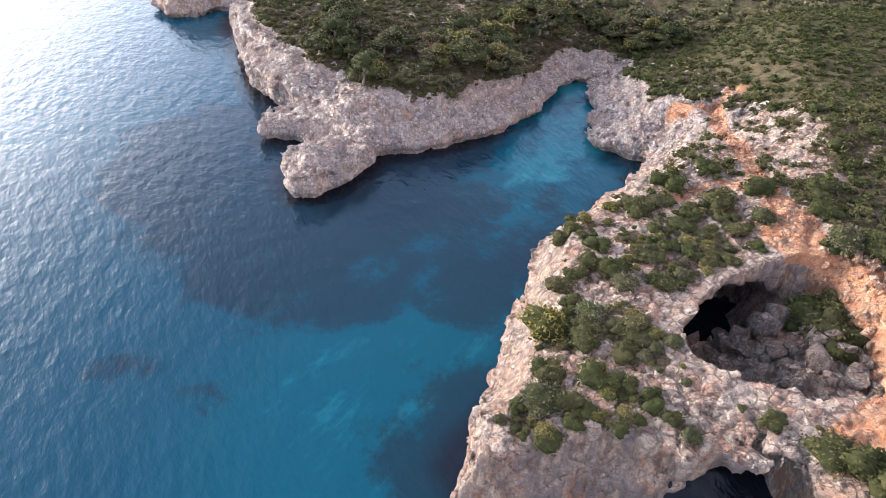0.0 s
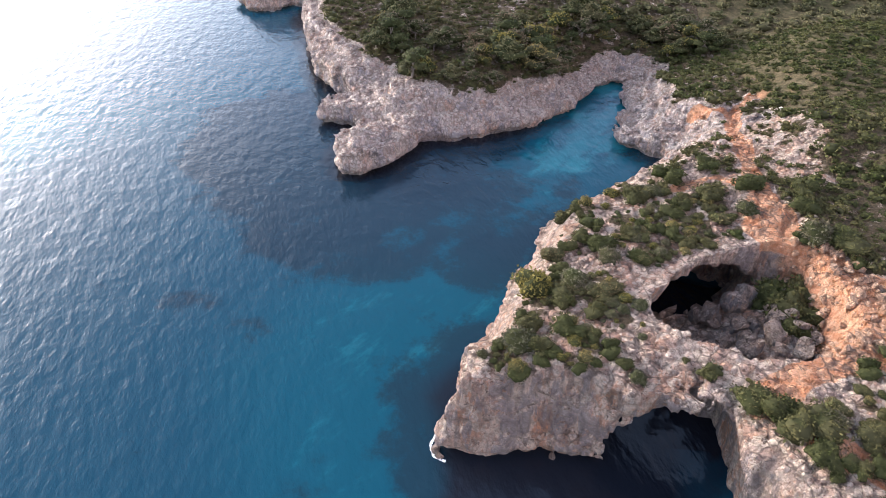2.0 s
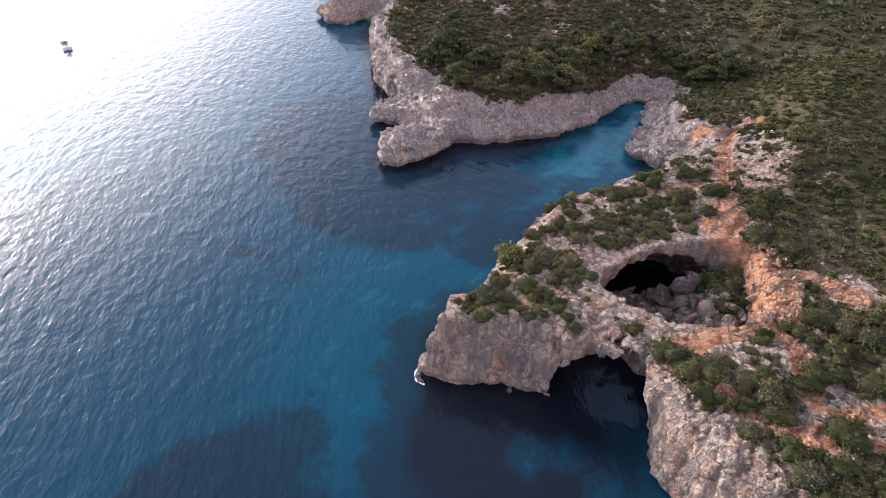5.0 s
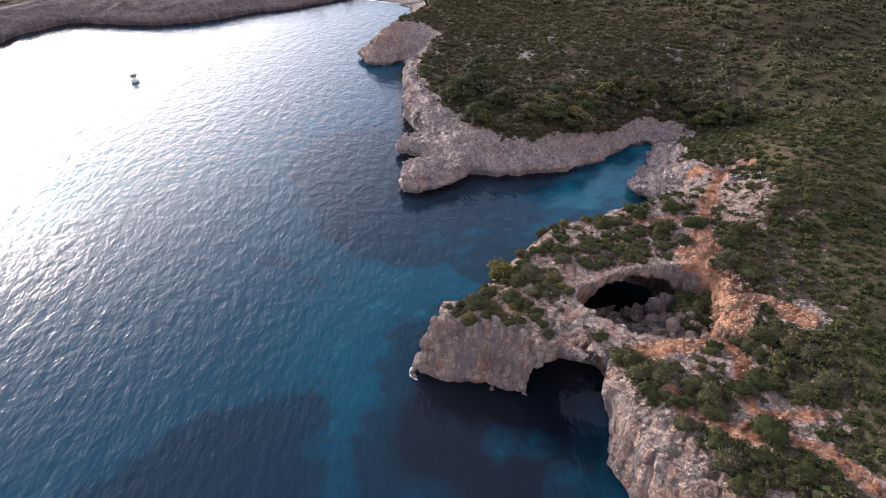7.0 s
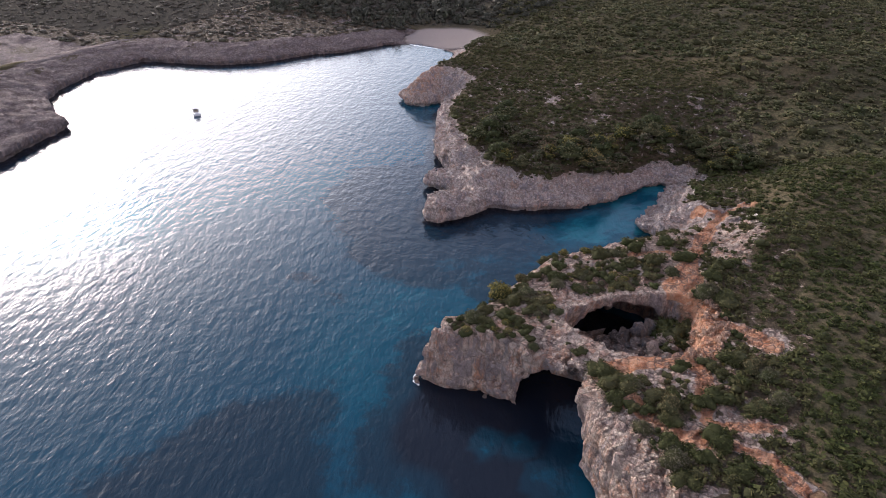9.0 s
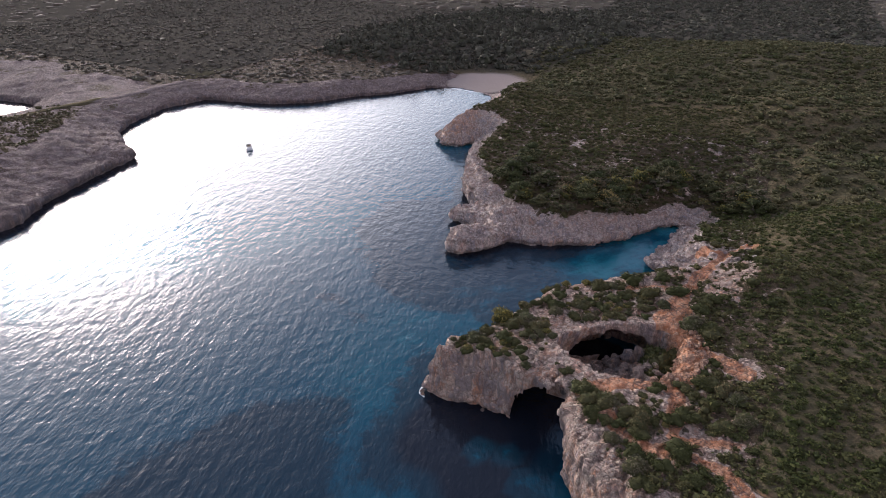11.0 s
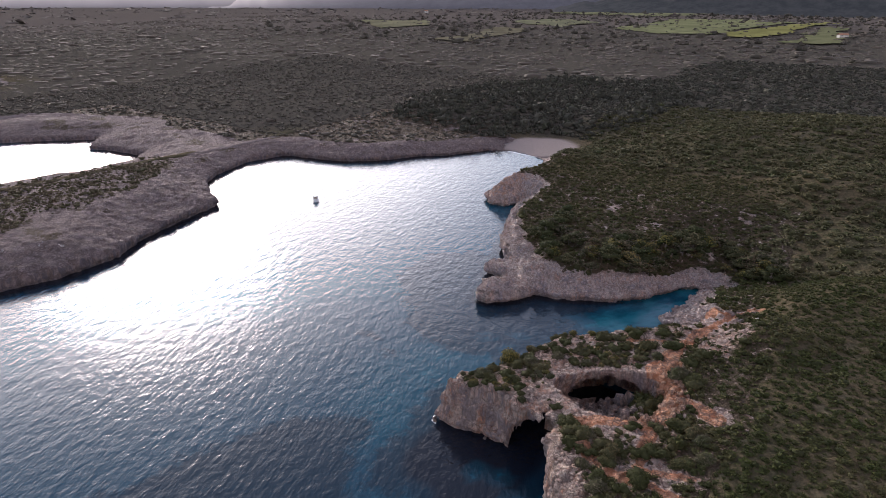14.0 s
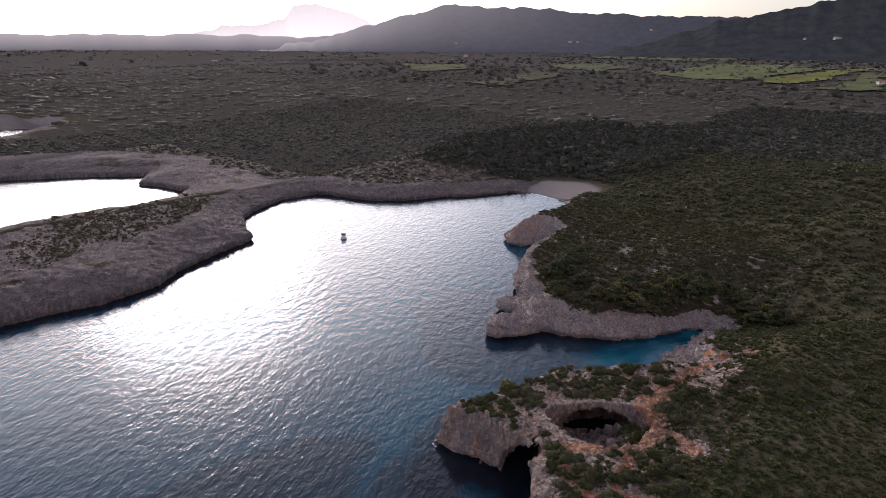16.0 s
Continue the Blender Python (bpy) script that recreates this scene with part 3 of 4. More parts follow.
def cover(x, y, d, bare):
    """How thickly shrubs stand, 0 to 1."""
    patch = fbm(x / 7.0, y / 7.0, 0.4, 3, 31)
    point = ramp(14, 30, d) * ramp(0, 26, np.abs(x - 26) + np.maximum(y - 60, 0) * 3)
    tuft = fbm(x / 3.2, y / 3.2, 0.4, 3, 32)
    thick = np.maximum(ramp(-0.24, 0.04, tuft + 0.35 * patch) * 0.95, ramp(-0.6, -0.2, patch) * 0.9 * np.maximum(point, ramp(95, 110, y)))
    thick = thick * (1 - 0.5 * (1 - ramp(0.6, 1.2, np.hypot((x - 44) / 5, (y - 96) / 14))))
    thick = np.where(x < 60, thick * (1 - 0.45 * (1 - ramp(40, 50, x - 0.35 * np.maximum(y - 60, 0))) * (1 - ramp(88, 96, y)) * ramp(-0.35, 0.1, -tuft)), thick)
    out = thick * ramp(0, 2.2, d - bare - 1.5 * patch) * (1 - np.clip(track(x, y) * 1.3, 0, 1))
    out = out * ramp(0.8, 3.2, -inside(PIT, x, y)) * (1 - 0.8 * (1 - ramp(0.7, 1.2, np.hypot((x - 25) / 7, (y - 36) / 4))))
    strip_green = np.where((x < -150) & (x > -300) & (y < 175), ramp(-10, 8, inside(PENINSULA_GREEN, x, y) + 26 * fbm(x / 20, y / 20, 0.4, 4, 33)), 1.0)
    return out * strip_green * ramp(1.0, 1.25, np.hypot((x + 104) / 26, (y - 288) / 24))


def beach(x, y):
    """Below 1 on the sand of the bay's beach."""
    return np.hypot((x + 106) / 21, (y - 287) / 20.5)


gx, gy, gf = sheet(growth(-330, 112, 2.5, -4700, 4700), growth(-70, 330, 2.5, -500, 4700))
gh, gd, gb = terrain(gx, gy)
gz = np.where(gd > 0, gh, np.maximum(-5, -0.6 + 1.8 * gd))
for low, high, step in BLOCKS:
    within = (gx > low[0] + 2.6) & (gx < high[0] - 2.6) & (gy > low[1] + 2.6) & (gy < high[1] - 2.6) & (beach(gx, gy) > 1.12)
    gz = np.where(within, -6.0, gz)
sand = 1 - ramp(0.95, 1.2, beach(gx, gy) + 0.15 * fbm(gx / 9, gy / 9, 0.2, 2, 48))
gbare = (1 - ramp(0, 5, gd - gb)) * (gx < 900) * (gx > -900)
# heath rises with distance from the viewpoint, so the ground pales like haze
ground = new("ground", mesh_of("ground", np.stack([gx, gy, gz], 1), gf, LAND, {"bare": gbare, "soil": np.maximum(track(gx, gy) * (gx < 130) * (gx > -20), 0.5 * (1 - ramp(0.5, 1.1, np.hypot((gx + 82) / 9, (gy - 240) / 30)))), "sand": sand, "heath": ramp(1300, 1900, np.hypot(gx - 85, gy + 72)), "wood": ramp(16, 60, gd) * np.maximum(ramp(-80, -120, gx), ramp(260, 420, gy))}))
tagged(ground, "rolling scrubland with rocky shore and a sandy beach", "ground", kind="structure")


def pit_floor(x, y):
    """Height of the rubble in the sinkhole, which sinks into the cave on its seaward side."""
    return 3.2 + 4.8 * ramp(26, 41, x) - 8.5 * ramp(52, 57, y) * (1 - ramp(35, 42, x))


def solid(low, high, step, near):
    """Solid rock of a block of land, with its cliffs, arch, cave and sinkhole."""
    xs, ys, zs = (np.arange(low[i], high[i] + step / 2, step) for i in range(3))
    px, py = np.meshgrid(xs, ys, indexing="ij")
    h, d, bare = terrain(px, py)
    green = cover(px, py, d, bare)
    wild = 1 - 0.75 * green
    if step < 0.6 and not near:
        # beds of rock step down to the inlet
        bed = h / 1.5 + 0.6 * fbm(px / 11, py / 11, 0.6, 2, 42)
        h = h + 0.95 * (1 - green) * 1.5 * (np.floor(bed) + ramp(0.7, 1.0, bed - np.floor(bed)) - bed + 0.3)
    x, y, z, hh, dd = px[..., None], py[..., None], zs[None, None, :], h[..., None], d[..., None]
    notch = -1.3 * np.exp(-((z - 0.2) / 0.9) ** 2)
    tilt = 0.29 * ((1 - ramp(16, 21, px)) * (1 - ramp(34, 40, py)) if near else 0 * px)[..., None] * np.maximum(z, 0)
    face = (dd + 0.8 - tilt) * 1.15 + notch + 0.5 * np.sin(z * 1.3 + 2 * fbm(px / 7, py / 7, 0.2, 2, 40)[..., None]) * 0.6
    f = smin(hh - z, face, 0.8)
    if near:
        # the headland's front leans out over the water, and the arch runs in under it
        f = np.maximum(f, 1.5 - np.sqrt(((x - 16.6) / 1.1) ** 2 + ((y - 34.0) / 1.3) ** 2 + ((z - 1.6) / 1.7) ** 2) * 1.5)
        u = np.abs(x - 27.8) / np.where(x < 27.8, 10.0, 4.6)
        top = 11.05 - 1.6 * ramp(33, 40, y) - 2.0 * ramp(40, 46, y)
        lean_in = np.where(x < 27.8, 1.35, 2.0)
        arch = ((u ** lean_in + np.clip(z / top, 0, 9) ** 1.8) ** 0.57 - 1) * 6.0
        arch = np.maximum(arch, y - 46)
        side = (np.sqrt(((x - 17) / 9) ** 2 + ((y - 41) / 7) ** 2 + ((z + 1) / 4.2) ** 2) - 1) * 3.5
        hollow = (np.sqrt(((x - 31) / 10) ** 2 + ((y - 56.5) / 12) ** 2 + ((z - 3) / 7.4) ** 2) - 1) * 5
        f = np.minimum(f, np.minimum(arch, np.minimum(side, hollow)))
        floor = pit_floor(px, py) + 0.9 * fbm(px / 2.6, py / 2.6, 0.3, 3, 44)
        pd = inside(PIT, px + 0.45 * vnoise(px / 2.5, py / 2.5, 0, 45), py + 0.45 * vnoise(px / 2.5, py / 2.5, 4, 46))
        lean = (12 - z) * (0.30 * (1 - ramp(30, 40, px)) - 0.42 * ramp(39, 44, px))[..., None]
        f = np.minimum(f, -np.minimum(pd[..., None] + lean, z - floor[..., None]))
        inner = ((px > 22.5) & (py > 42 - 3 * ramp(28, 31, px)) & (px < 46) & (py < 61))[..., None] & (z < floor[..., None])
        f = np.where(inner, np.maximum(f, floor[..., None] - z), f)
    if step > 0.6:
        f = np.minimum(f, 6 * (beach(px, py) - 1 + 0.12 * fbm(px / 6, py / 6, 0.3, 2, 47))[..., None])
    # weathering, only near the skin
    shell = np.abs(f) < 1.6
    ii, jj, kk = np.nonzero(shell)
    qx, qy, qz = xs[ii], ys[jj], zs[kk]
    size, tall = (1.5, 1.7) if near else (max(1.5, 2.6 * step), 0.9)
    wob = 0.35 * vnoise(qx / 2.2, qy / 2.2, qz / 2.2, 52)
    block, joint = blocks(qx / size + wob, qy / size - wob, qz / (size * tall) + wob, 60)
    small, gap = blocks(qx / size * 2.1 - wob, qy / size * 2.1, qz / size * 2.1 + wob, 65)
    rough = (0.65 if near else 0.8) * fbm(qx / 3.4, qy / 3.4, qz / 4.5, 3, 50)
    cleft = (-0.25 if near else -0.6) * np.exp(-(vnoise(qx / 3.7, qy / 3.7, qz / 9.0, 57) / 0.07) ** 2)
    if near:
        wild = wild * (1 - 0.5 * ramp(-3.5, -1.0, pd))
    f = f.astype(np.float32)
    big = 1.0 if near else 1.4
    crown = ramp(-2.4, -0.4, qz - h[ii, jj])
    flute = (1 - crown) * (0.75 * fbm(qx / 1.2, qy / 1.2, qz / 5.0, 3, 54) - 0.3 * np.exp(-(vnoise(qx / 2.4, qy / 2.4, qz / 12.0, 58) / 0.09) ** 2))
    f[ii, jj, kk] += ((rough + big * (0.62 + 0.38 * crown) * (0.24 * block - 0.34 * joint + 0.13 * small - 0.18 * gap) + cleft + flute) * wild[ii, jj]).astype(np.float32)
    verts, faces = whole(*skin(f, low, step), 4000)
    vx, vy, vz = verts.T
    th, td, tb = terrain(vx, vy)
    wob = 0.35 * vnoise(vx / 2.2, vy / 2.2, vz / 2.2, 52)
    block, joint = blocks(vx / size + wob, vy / size - wob, vz / (size * tall) + wob, 60)
    small, gap = blocks(vx / size * 2.1 - wob, vy / size * 2.1, vz / size * 2.1 + wob, 65)
    onto = 1 - ramp(1.2, 2.2, th - vz)
    soil = track(vx, vy) * onto
    if near:
        soil = np.maximum(soil, ramp(38, 44, vx) * (1 - ramp(2.5, 4.0, np.abs(inside(PIT, vx, vy)))) * ramp(3, 7, vz) * 0.7)
    else:
        soil = np.maximum(soil, 0.46 * (1 - ramp(0.6, 1.2, np.hypot((vx + 74) / 18, (vy - 212) / 54))))
    return verts, faces, {"block": 0.6 * block + 0.4 * small, "joint": np.maximum(joint, 0.6 * gap), "soil": soil, "green": np.maximum(cover(vx, vy, td, tb) * onto * 0.72, 0.6 * ramp(-0.05, 0.35, fbm(vx / 12, vy / 12, 0.3, 4, 35)) * ramp(4, 12, td) * (vx < -120))}


for (low, high, step), title, rock, label in zip(BLOCKS, ("headland_rock", "inlet_rock", "bay_rock", "west_rock", "spur_rock", "south_rock"), (ROCK, ROCK_GREY, ROCK_DULL, ROCK_DULL, ROCK_GREY, ROCK),
        ("pale pink limestone headland with a sea arch and a sinkhole", "grey limestone cliffs and rock shelves round a narrow inlet",
         "low grey rock shore round the bay", "low grey rock shore of the western cove", "rust-stained rock shore beside the beach", "limestone cliff below the scrub hillside")):
    verts, faces, values = solid(low, high, step, title == "headland_rock")
    tagged(new(title, mesh_of(title, verts, faces, rock, values, title not in ("headland_rock", "inlet_rock"))), label, "cliff", kind="structure")

# ---- sea ----
MEADOW = [(-56, 86), (-58, 108), (-47, 121), (-37, 124), (-30, 120), (-20, 100), (2, 112), (14, 112), (17, 104), (20, 84), (30, 94), (22, 76), (12, 68), (8.5, 56), (5, 57), (-3, 60), (-13, 57.5), (-28, 60.5), (-45, 76)]
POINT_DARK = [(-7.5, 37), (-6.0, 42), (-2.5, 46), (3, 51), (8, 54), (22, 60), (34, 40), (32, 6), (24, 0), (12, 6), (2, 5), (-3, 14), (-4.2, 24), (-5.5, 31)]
SOUTH_DARK = [(-40, -40), (-30, 3), (-26, 12), (-20.5, 14), (-16.3, 21.5), (-12.5, 22.5), (-7.6, 15.5), (-1, 5), (10, -5), (10, -20)]
STREAK = [(-8, 68), (-3, 73.5), (4, 76.5), (12, 85), (18, 97), (24.5, 110), (27, 124), (29, 134)]
SHALLOW = [(-14, 56), (0, 60), (7, 57), (5, 51), (-4, 41), (-6, 30), (-3, 22), (-9, 18), (-14, 28), (-20, 44)]
wx, wy, wf = sheet(growth(-170, 66, 2.0, -4700, 4700, 1.2), growth(-40, 190, 2.0, -4700, 4700, 1.2))
rx = wx + 3.0 * fbm(wx / 9, wy / 9, 0.2, 4, 61)
ry = wy + 3.0 * fbm(wx / 9, wy / 9, 5.2, 4, 62)
grass_shade = np.zeros(wx.shape)
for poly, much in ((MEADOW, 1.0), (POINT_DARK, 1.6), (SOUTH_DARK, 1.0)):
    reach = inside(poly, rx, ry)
    grass_shade = np.maximum(grass_shade, ramp(-5, 5, reach) + (much - 1) * ramp(3, 9, reach))
for tx, ty, tr in ((17.0, 21.5, 2.8), (22.5, 22.5, 2.8), (27.3, 17.8, 2.2)):
    grass_shade = grass_shade * (0.35 + 0.65 * ramp(0.3, 1.3, np.hypot(rx - tx, (ry - ty) / 1.4) / tr))
# water painted darker along the west shore, as rock mirrored in it
grass_shade = np.maximum(grass_shade, 1.6 * (wx < -115) * ramp(-9, -2, inside(COAST, wx, wy)))
# dark cliff reflection and shade painted along the foot of the inlet rocks
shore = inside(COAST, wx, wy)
grass_shade = np.maximum(grass_shade, 1.5 * ramp(-5.5, -1.5, shore) * (wx > -60) * (wx < 40) * (wy > 80) * (wy < 180) * (1 - 0.8 * ramp(108, 120, wy) * (wx > 12)))
# the cave's shade, painted into the water beneath its roof
CAVE_SHADE = [(9, 36), (9, 48), (22, 66), (42, 62), (42, 44), (32, 34), (27, 34.5), (19, 35.5)]
grass_shade = np.maximum(grass_shade, 3.0 * ramp(-1.5, 1.5, inside(CAVE_SHADE, wx, wy)))
broken = 0.5 + 0.6 * ramp(80, 106, wy) + 1.1 * fbm(wx / 6, wy / 6, 0.6, 4, 63)
streak = broken * (1 - ramp(0.0, 2.2, strip(STREAK, rx, ry) / (3.8 + 5.0 * ramp(76, 100, wy))))
grass_shade = grass_shade * (1 - 0.85 * np.clip(streak, 0, 1))
for sx, sy, sr in ((-27.5, 46, 3.4), (-37, 51, 3.0), (-22, 70, 5)):
    grass_shade = np.maximum(grass_shade, 0.55 * (1 - ramp(0.4, 1.2, np.hypot((rx - sx) / 1.5, ry - sy) / sr)))
shallow = np.maximum(1 - ramp(-2, 17, -inside(SHALLOW, rx, ry)), np.clip(streak, 0, 1) * (1.1 + 0.4 * ramp(78, 96, wy)))
shallow = np.maximum(shallow, 1 - ramp(4, 12, np.hypot(wx + 62, wy - 176)))
shallow = np.maximum(shallow, 1 - ramp(6, 34, np.hypot((wx + 104) * 0.6, wy - 270)))
shallow = np.maximum(shallow, 0.9 * (1 - ramp(2, 8, np.hypot((wx - 19.5) * 0.7, wy - 21))))
shallow = shallow * (0.4 + 0.6 * ramp(6, 26, wy))
water = new("water", mesh_of("water", np.stack([wx, wy, 0 * wx], 1), wf, SEA, {"grass_shade": grass_shade, "shallow": shallow}))
tagged(water, "calm blue sea over pale sand and dark seagrass, with painted rock shade", "sea", kind="structure")


# ---- distance ----
def ridge(title, a0, a1, radius, profile, seed, material, label):
    """A far range of hills seen over the plain, from one bearing to another."""
    az = np.radians(np.linspace(a0, a1, 160))
    rows = np.linspace(0, 1, 12)
    ga, gs = np.meshgrid(az, rows, indexing="ij")
    deg = np.degrees(ga)
    crest = np.interp(deg, *zip(*profile)) + 30 * fbm(deg * 0.7, 0.5, 0.5, 5, seed)
    rr = radius - (1 - gs) * 500
    zz = 8 + (crest - 8) * gs ** 1.3
    n = np.arange(ga.size).reshape(ga.shape)
    faces = np.stack([n[:-1, :-1], n[:-1, 1:], n[1:, 1:], n[1:, :-1]], -1).reshape(-1, 4)
    verts = np.stack([85 + rr * np.cos(ga), -72 + rr * np.sin(ga), zz], -1).reshape(-1, 3)
    # painted haze, stronger towards the sun's bearing and the crest
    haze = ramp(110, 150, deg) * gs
    tagged(new(title, mesh_of(title, verts, faces, material, {"haze": haze.ravel()})), label, "hills", kind="structure")


# haze is mixed into the hill colour, which also glows by itself
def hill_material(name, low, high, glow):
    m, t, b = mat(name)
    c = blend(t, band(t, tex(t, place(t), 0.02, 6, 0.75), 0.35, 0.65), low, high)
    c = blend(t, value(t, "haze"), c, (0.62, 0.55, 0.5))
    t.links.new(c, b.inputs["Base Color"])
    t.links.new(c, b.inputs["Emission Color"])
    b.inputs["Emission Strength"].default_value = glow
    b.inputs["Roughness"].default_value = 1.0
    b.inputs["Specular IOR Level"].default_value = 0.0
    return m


HILLS = hill_material("wooded hills with painted haze", (0.075, 0.076, 0.085), (0.095, 0.096, 0.105), 0.4)
HAZE = hill_material("far rise with painted haze", (0.075, 0.076, 0.085), (0.095, 0.096, 0.105), 0.4)
PALE_HILLS = hill_material("far hills with painted glowing haze", (0.95, 0.88, 0.82), (1.0, 0.92, 0.86), 1.3)
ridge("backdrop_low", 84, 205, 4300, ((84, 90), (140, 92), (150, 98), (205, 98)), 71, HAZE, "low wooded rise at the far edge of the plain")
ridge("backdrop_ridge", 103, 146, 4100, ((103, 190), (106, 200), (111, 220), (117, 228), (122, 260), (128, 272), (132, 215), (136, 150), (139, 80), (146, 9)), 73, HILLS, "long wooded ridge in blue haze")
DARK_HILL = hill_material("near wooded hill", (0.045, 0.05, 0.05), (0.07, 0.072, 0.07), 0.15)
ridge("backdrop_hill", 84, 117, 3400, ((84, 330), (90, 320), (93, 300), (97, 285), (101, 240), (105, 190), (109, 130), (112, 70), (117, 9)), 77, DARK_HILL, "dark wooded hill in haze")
ridge("backdrop_peak", 135, 150, 4600, ((135, 180), (137, 250), (139.5, 300), (141.3, 285), (142.2, 200), (144, 165), (147, 150), (150, 96)), 79, PALE_HILLS, "far mountain, its pale glowing haze painted on")


# ---- shrubs ----
def ico(level):
    bm = bmesh.new()
    bmesh.ops.create_icosphere(bm, subdivisions=level, radius=1)
    v = np.array([p.co[:] for p in bm.verts])
    f = np.array([[p.index for p in q.verts] for q in bm.faces])
    bm.free()
    return v, f


CORES = {n: ico(n) for n in (1, 2, 3)}


def clump(level, leaves, leaf, seed, lobes=5):
    """A rounded, lumpy shrub about 2 across: a dense heart in a coat of small leaf sprays, all triangles."""
    r = np.random.default_rng(seed)
    v, f = CORES[level]
    centre = r.normal(0, 0.42, (lobes, 3)) * (1, 1, 0.35)
    size = r.uniform(0.45, 0.75, lobes)

    def reach(way):
        out = np.full(len(way), 0.3)
        for c, s in zip(centre, size):
            along = way @ c
            gap = along ** 2 - (c @ c) + s * s
            out = np.maximum(out, np.where(gap > 0, along + np.sqrt(np.maximum(gap, 0)), 0.3))
        return out * (1 + 0.22 * vnoise(way[:, 0] * 3.1, way[:, 1] * 3.1, way[:, 2] * 3.1, seed))
    core = v * reach(v)[:, None] * (0.86 if leaves > 100 else 0.76 if leaves > 30 else 0.86 if leaves else 1.0)
    verts, tris = [core], [f]
    if leaves:
        way = r.normal(0, 1, (leaves, 3))
        way[:, 2] = np.abs(way[:, 2]) - 0.25
        way /= np.linalg.norm(way, axis=1)[:, None]
        at = way * (reach(way) * r.uniform(0.74, 1.08, leaves))[:, None]
        a, b = r.normal(0, 1, (2, leaves, 3))
        a = (a / np.linalg.norm(a, axis=1)[:, None] + way * 0.5) * leaf * r.uniform(0.6, 1.4, (leaves, 1))
        b = b / np.linalg.norm(b, axis=1)[:, None] * leaf * r.uniform(0.5, 1.1, (leaves, 1))
        quad = np.stack([at - a - b * 0.4, at + b, at + a + b * 0.3, at - b], 1)
        base = len(core) + 4 * np.arange(leaves)[:, None]
        verts.append(quad.reshape(-1, 3))
        tris.append(np.concatenate([base + (0, 1, 2), base + (0, 2, 3)]))
    verts = np.concatenate(verts) * (1, 1, 0.72)
    verts[:, 2] = np.maximum(verts[:, 2] + 0.28, -0.12)
    return verts, np.concatenate(tris)


def scatter(x0, x1, y0, y1, cell, seed, keep=None):
    """Places of plants on a shaken grid: x, y, ground height, random number."""
    r = np.random.default_rng(seed)
    sx, sy = np.meshgrid(np.arange(x0, x1, cell), np.arange(y0, y1, cell))
    sx, sy = sx.ravel() + r.uniform(-0.5, 0.5, sx.size) * cell, sy.ravel() + r.uniform(-0.5, 0.5, sx.size) * cell
    h, d, bare = terrain(sx, sy)
    ok = r.uniform(0, 1, sx.size) < cover(sx, sy, d, bare)
    if keep is not None:
        ok &= keep(sx, sy, d, bare)
    return np.stack([sx, sy, h, r.uniform(0, 1, sx.size)], 1)[ok]


def thicket(title, shapes, spots, size, material, label, category="scrub", core=0, flat=1.0):
    """Very many shrubs in one mesh."""
    r = np.random.default_rng(len(spots))
    verts, tris, base = [], [], 0
    for i, (x, y, z, q) in enumerate(spots):
        v, f = shapes[i % len(shapes)]
        turn, s = r.uniform(0, 6.283), r.uniform(*size) * (0.75 + 0.9 * q ** 5)
        c, n = math.cos(turn) * s, math.sin(turn) * s
        verts.append(np.stack([v[:, 0] * c - v[:, 1] * n + x, v[:, 0] * n + v[:, 1] * c + y, v[:, 2] * s * flat * r.uniform(0.8, 1.2) + z - 0.1], 1))
        tris.append(f + base)
        base += len(v)
    me = mesh_of(title, np.concatenate(verts), np.concatenate(tris), material)
    if core:
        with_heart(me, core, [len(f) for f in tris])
    return tagged(new(title, me), label, category, kind="stuff")


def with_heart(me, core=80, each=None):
    """Colours the dense heart of each shrub in a mesh darker, as shade between leaves."""
    me.materials.append(HEART_SHADE)
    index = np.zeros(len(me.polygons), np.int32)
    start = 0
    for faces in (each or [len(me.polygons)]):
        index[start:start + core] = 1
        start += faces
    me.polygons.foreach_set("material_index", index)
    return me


HEAD = lambda x, y: (x < 53) & (y < 93)
near_spots = scatter(-2, 53, 14, 93, 1.15, 5, lambda x, y, d, b: HEAD(x, y))
hero = [clump(3, 660, 0.092, 100 + i, 11) for i in range(7)]
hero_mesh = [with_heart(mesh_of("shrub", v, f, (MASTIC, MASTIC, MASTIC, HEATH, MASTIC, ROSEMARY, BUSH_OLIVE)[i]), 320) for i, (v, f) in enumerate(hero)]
near_spots = near_spots[np.argsort(np.hypot(near_spots[:, 0] - 22, near_spots[:, 1] - 42))]
for i, (x, y, z, q) in enumerate(near_spots[:300]):
    ob = new("shrub", hero_mesh[int(q * 997) % 7])
    s = 0.28 + 0.7 * ((q * 37) % 1) ** 2.2
    ob.matrix_world = Matrix.LocRotScale((x, y, z - 0.1), Euler((0, 0, q * 50)), (s, s, s * (0.75 + 0.4 * ((q * 91) % 1))))
    tagged(ob, ("low dark green mastic shrub on limestone", "low olive-brown heath shrub on limestone", "low grey-green rosemary shrub on limestone", "low yellow-olive shrub on bare limestone")[(0, 0, 0, 1, 0, 2, 3)[int(q * 997) % 7]], "shrub", "shrubs on the headland")
mid_shapes = [clump(1, 64, 0.22, 200 + i, 6) for i in range(6)]
far_shapes = [clump(1, 36, 0.24, 300 + i, 6) for i in range(8)]
bare_shapes = [clump(1, 0, 0.0, 500 + i, 4) for i in range(6)]
wide_shapes = [clump(1, 12, 0.30, 400 + i, 4) for i in range(6)]
if len(near_spots) > 300:
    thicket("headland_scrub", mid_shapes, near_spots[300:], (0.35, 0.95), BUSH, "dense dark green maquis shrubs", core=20)
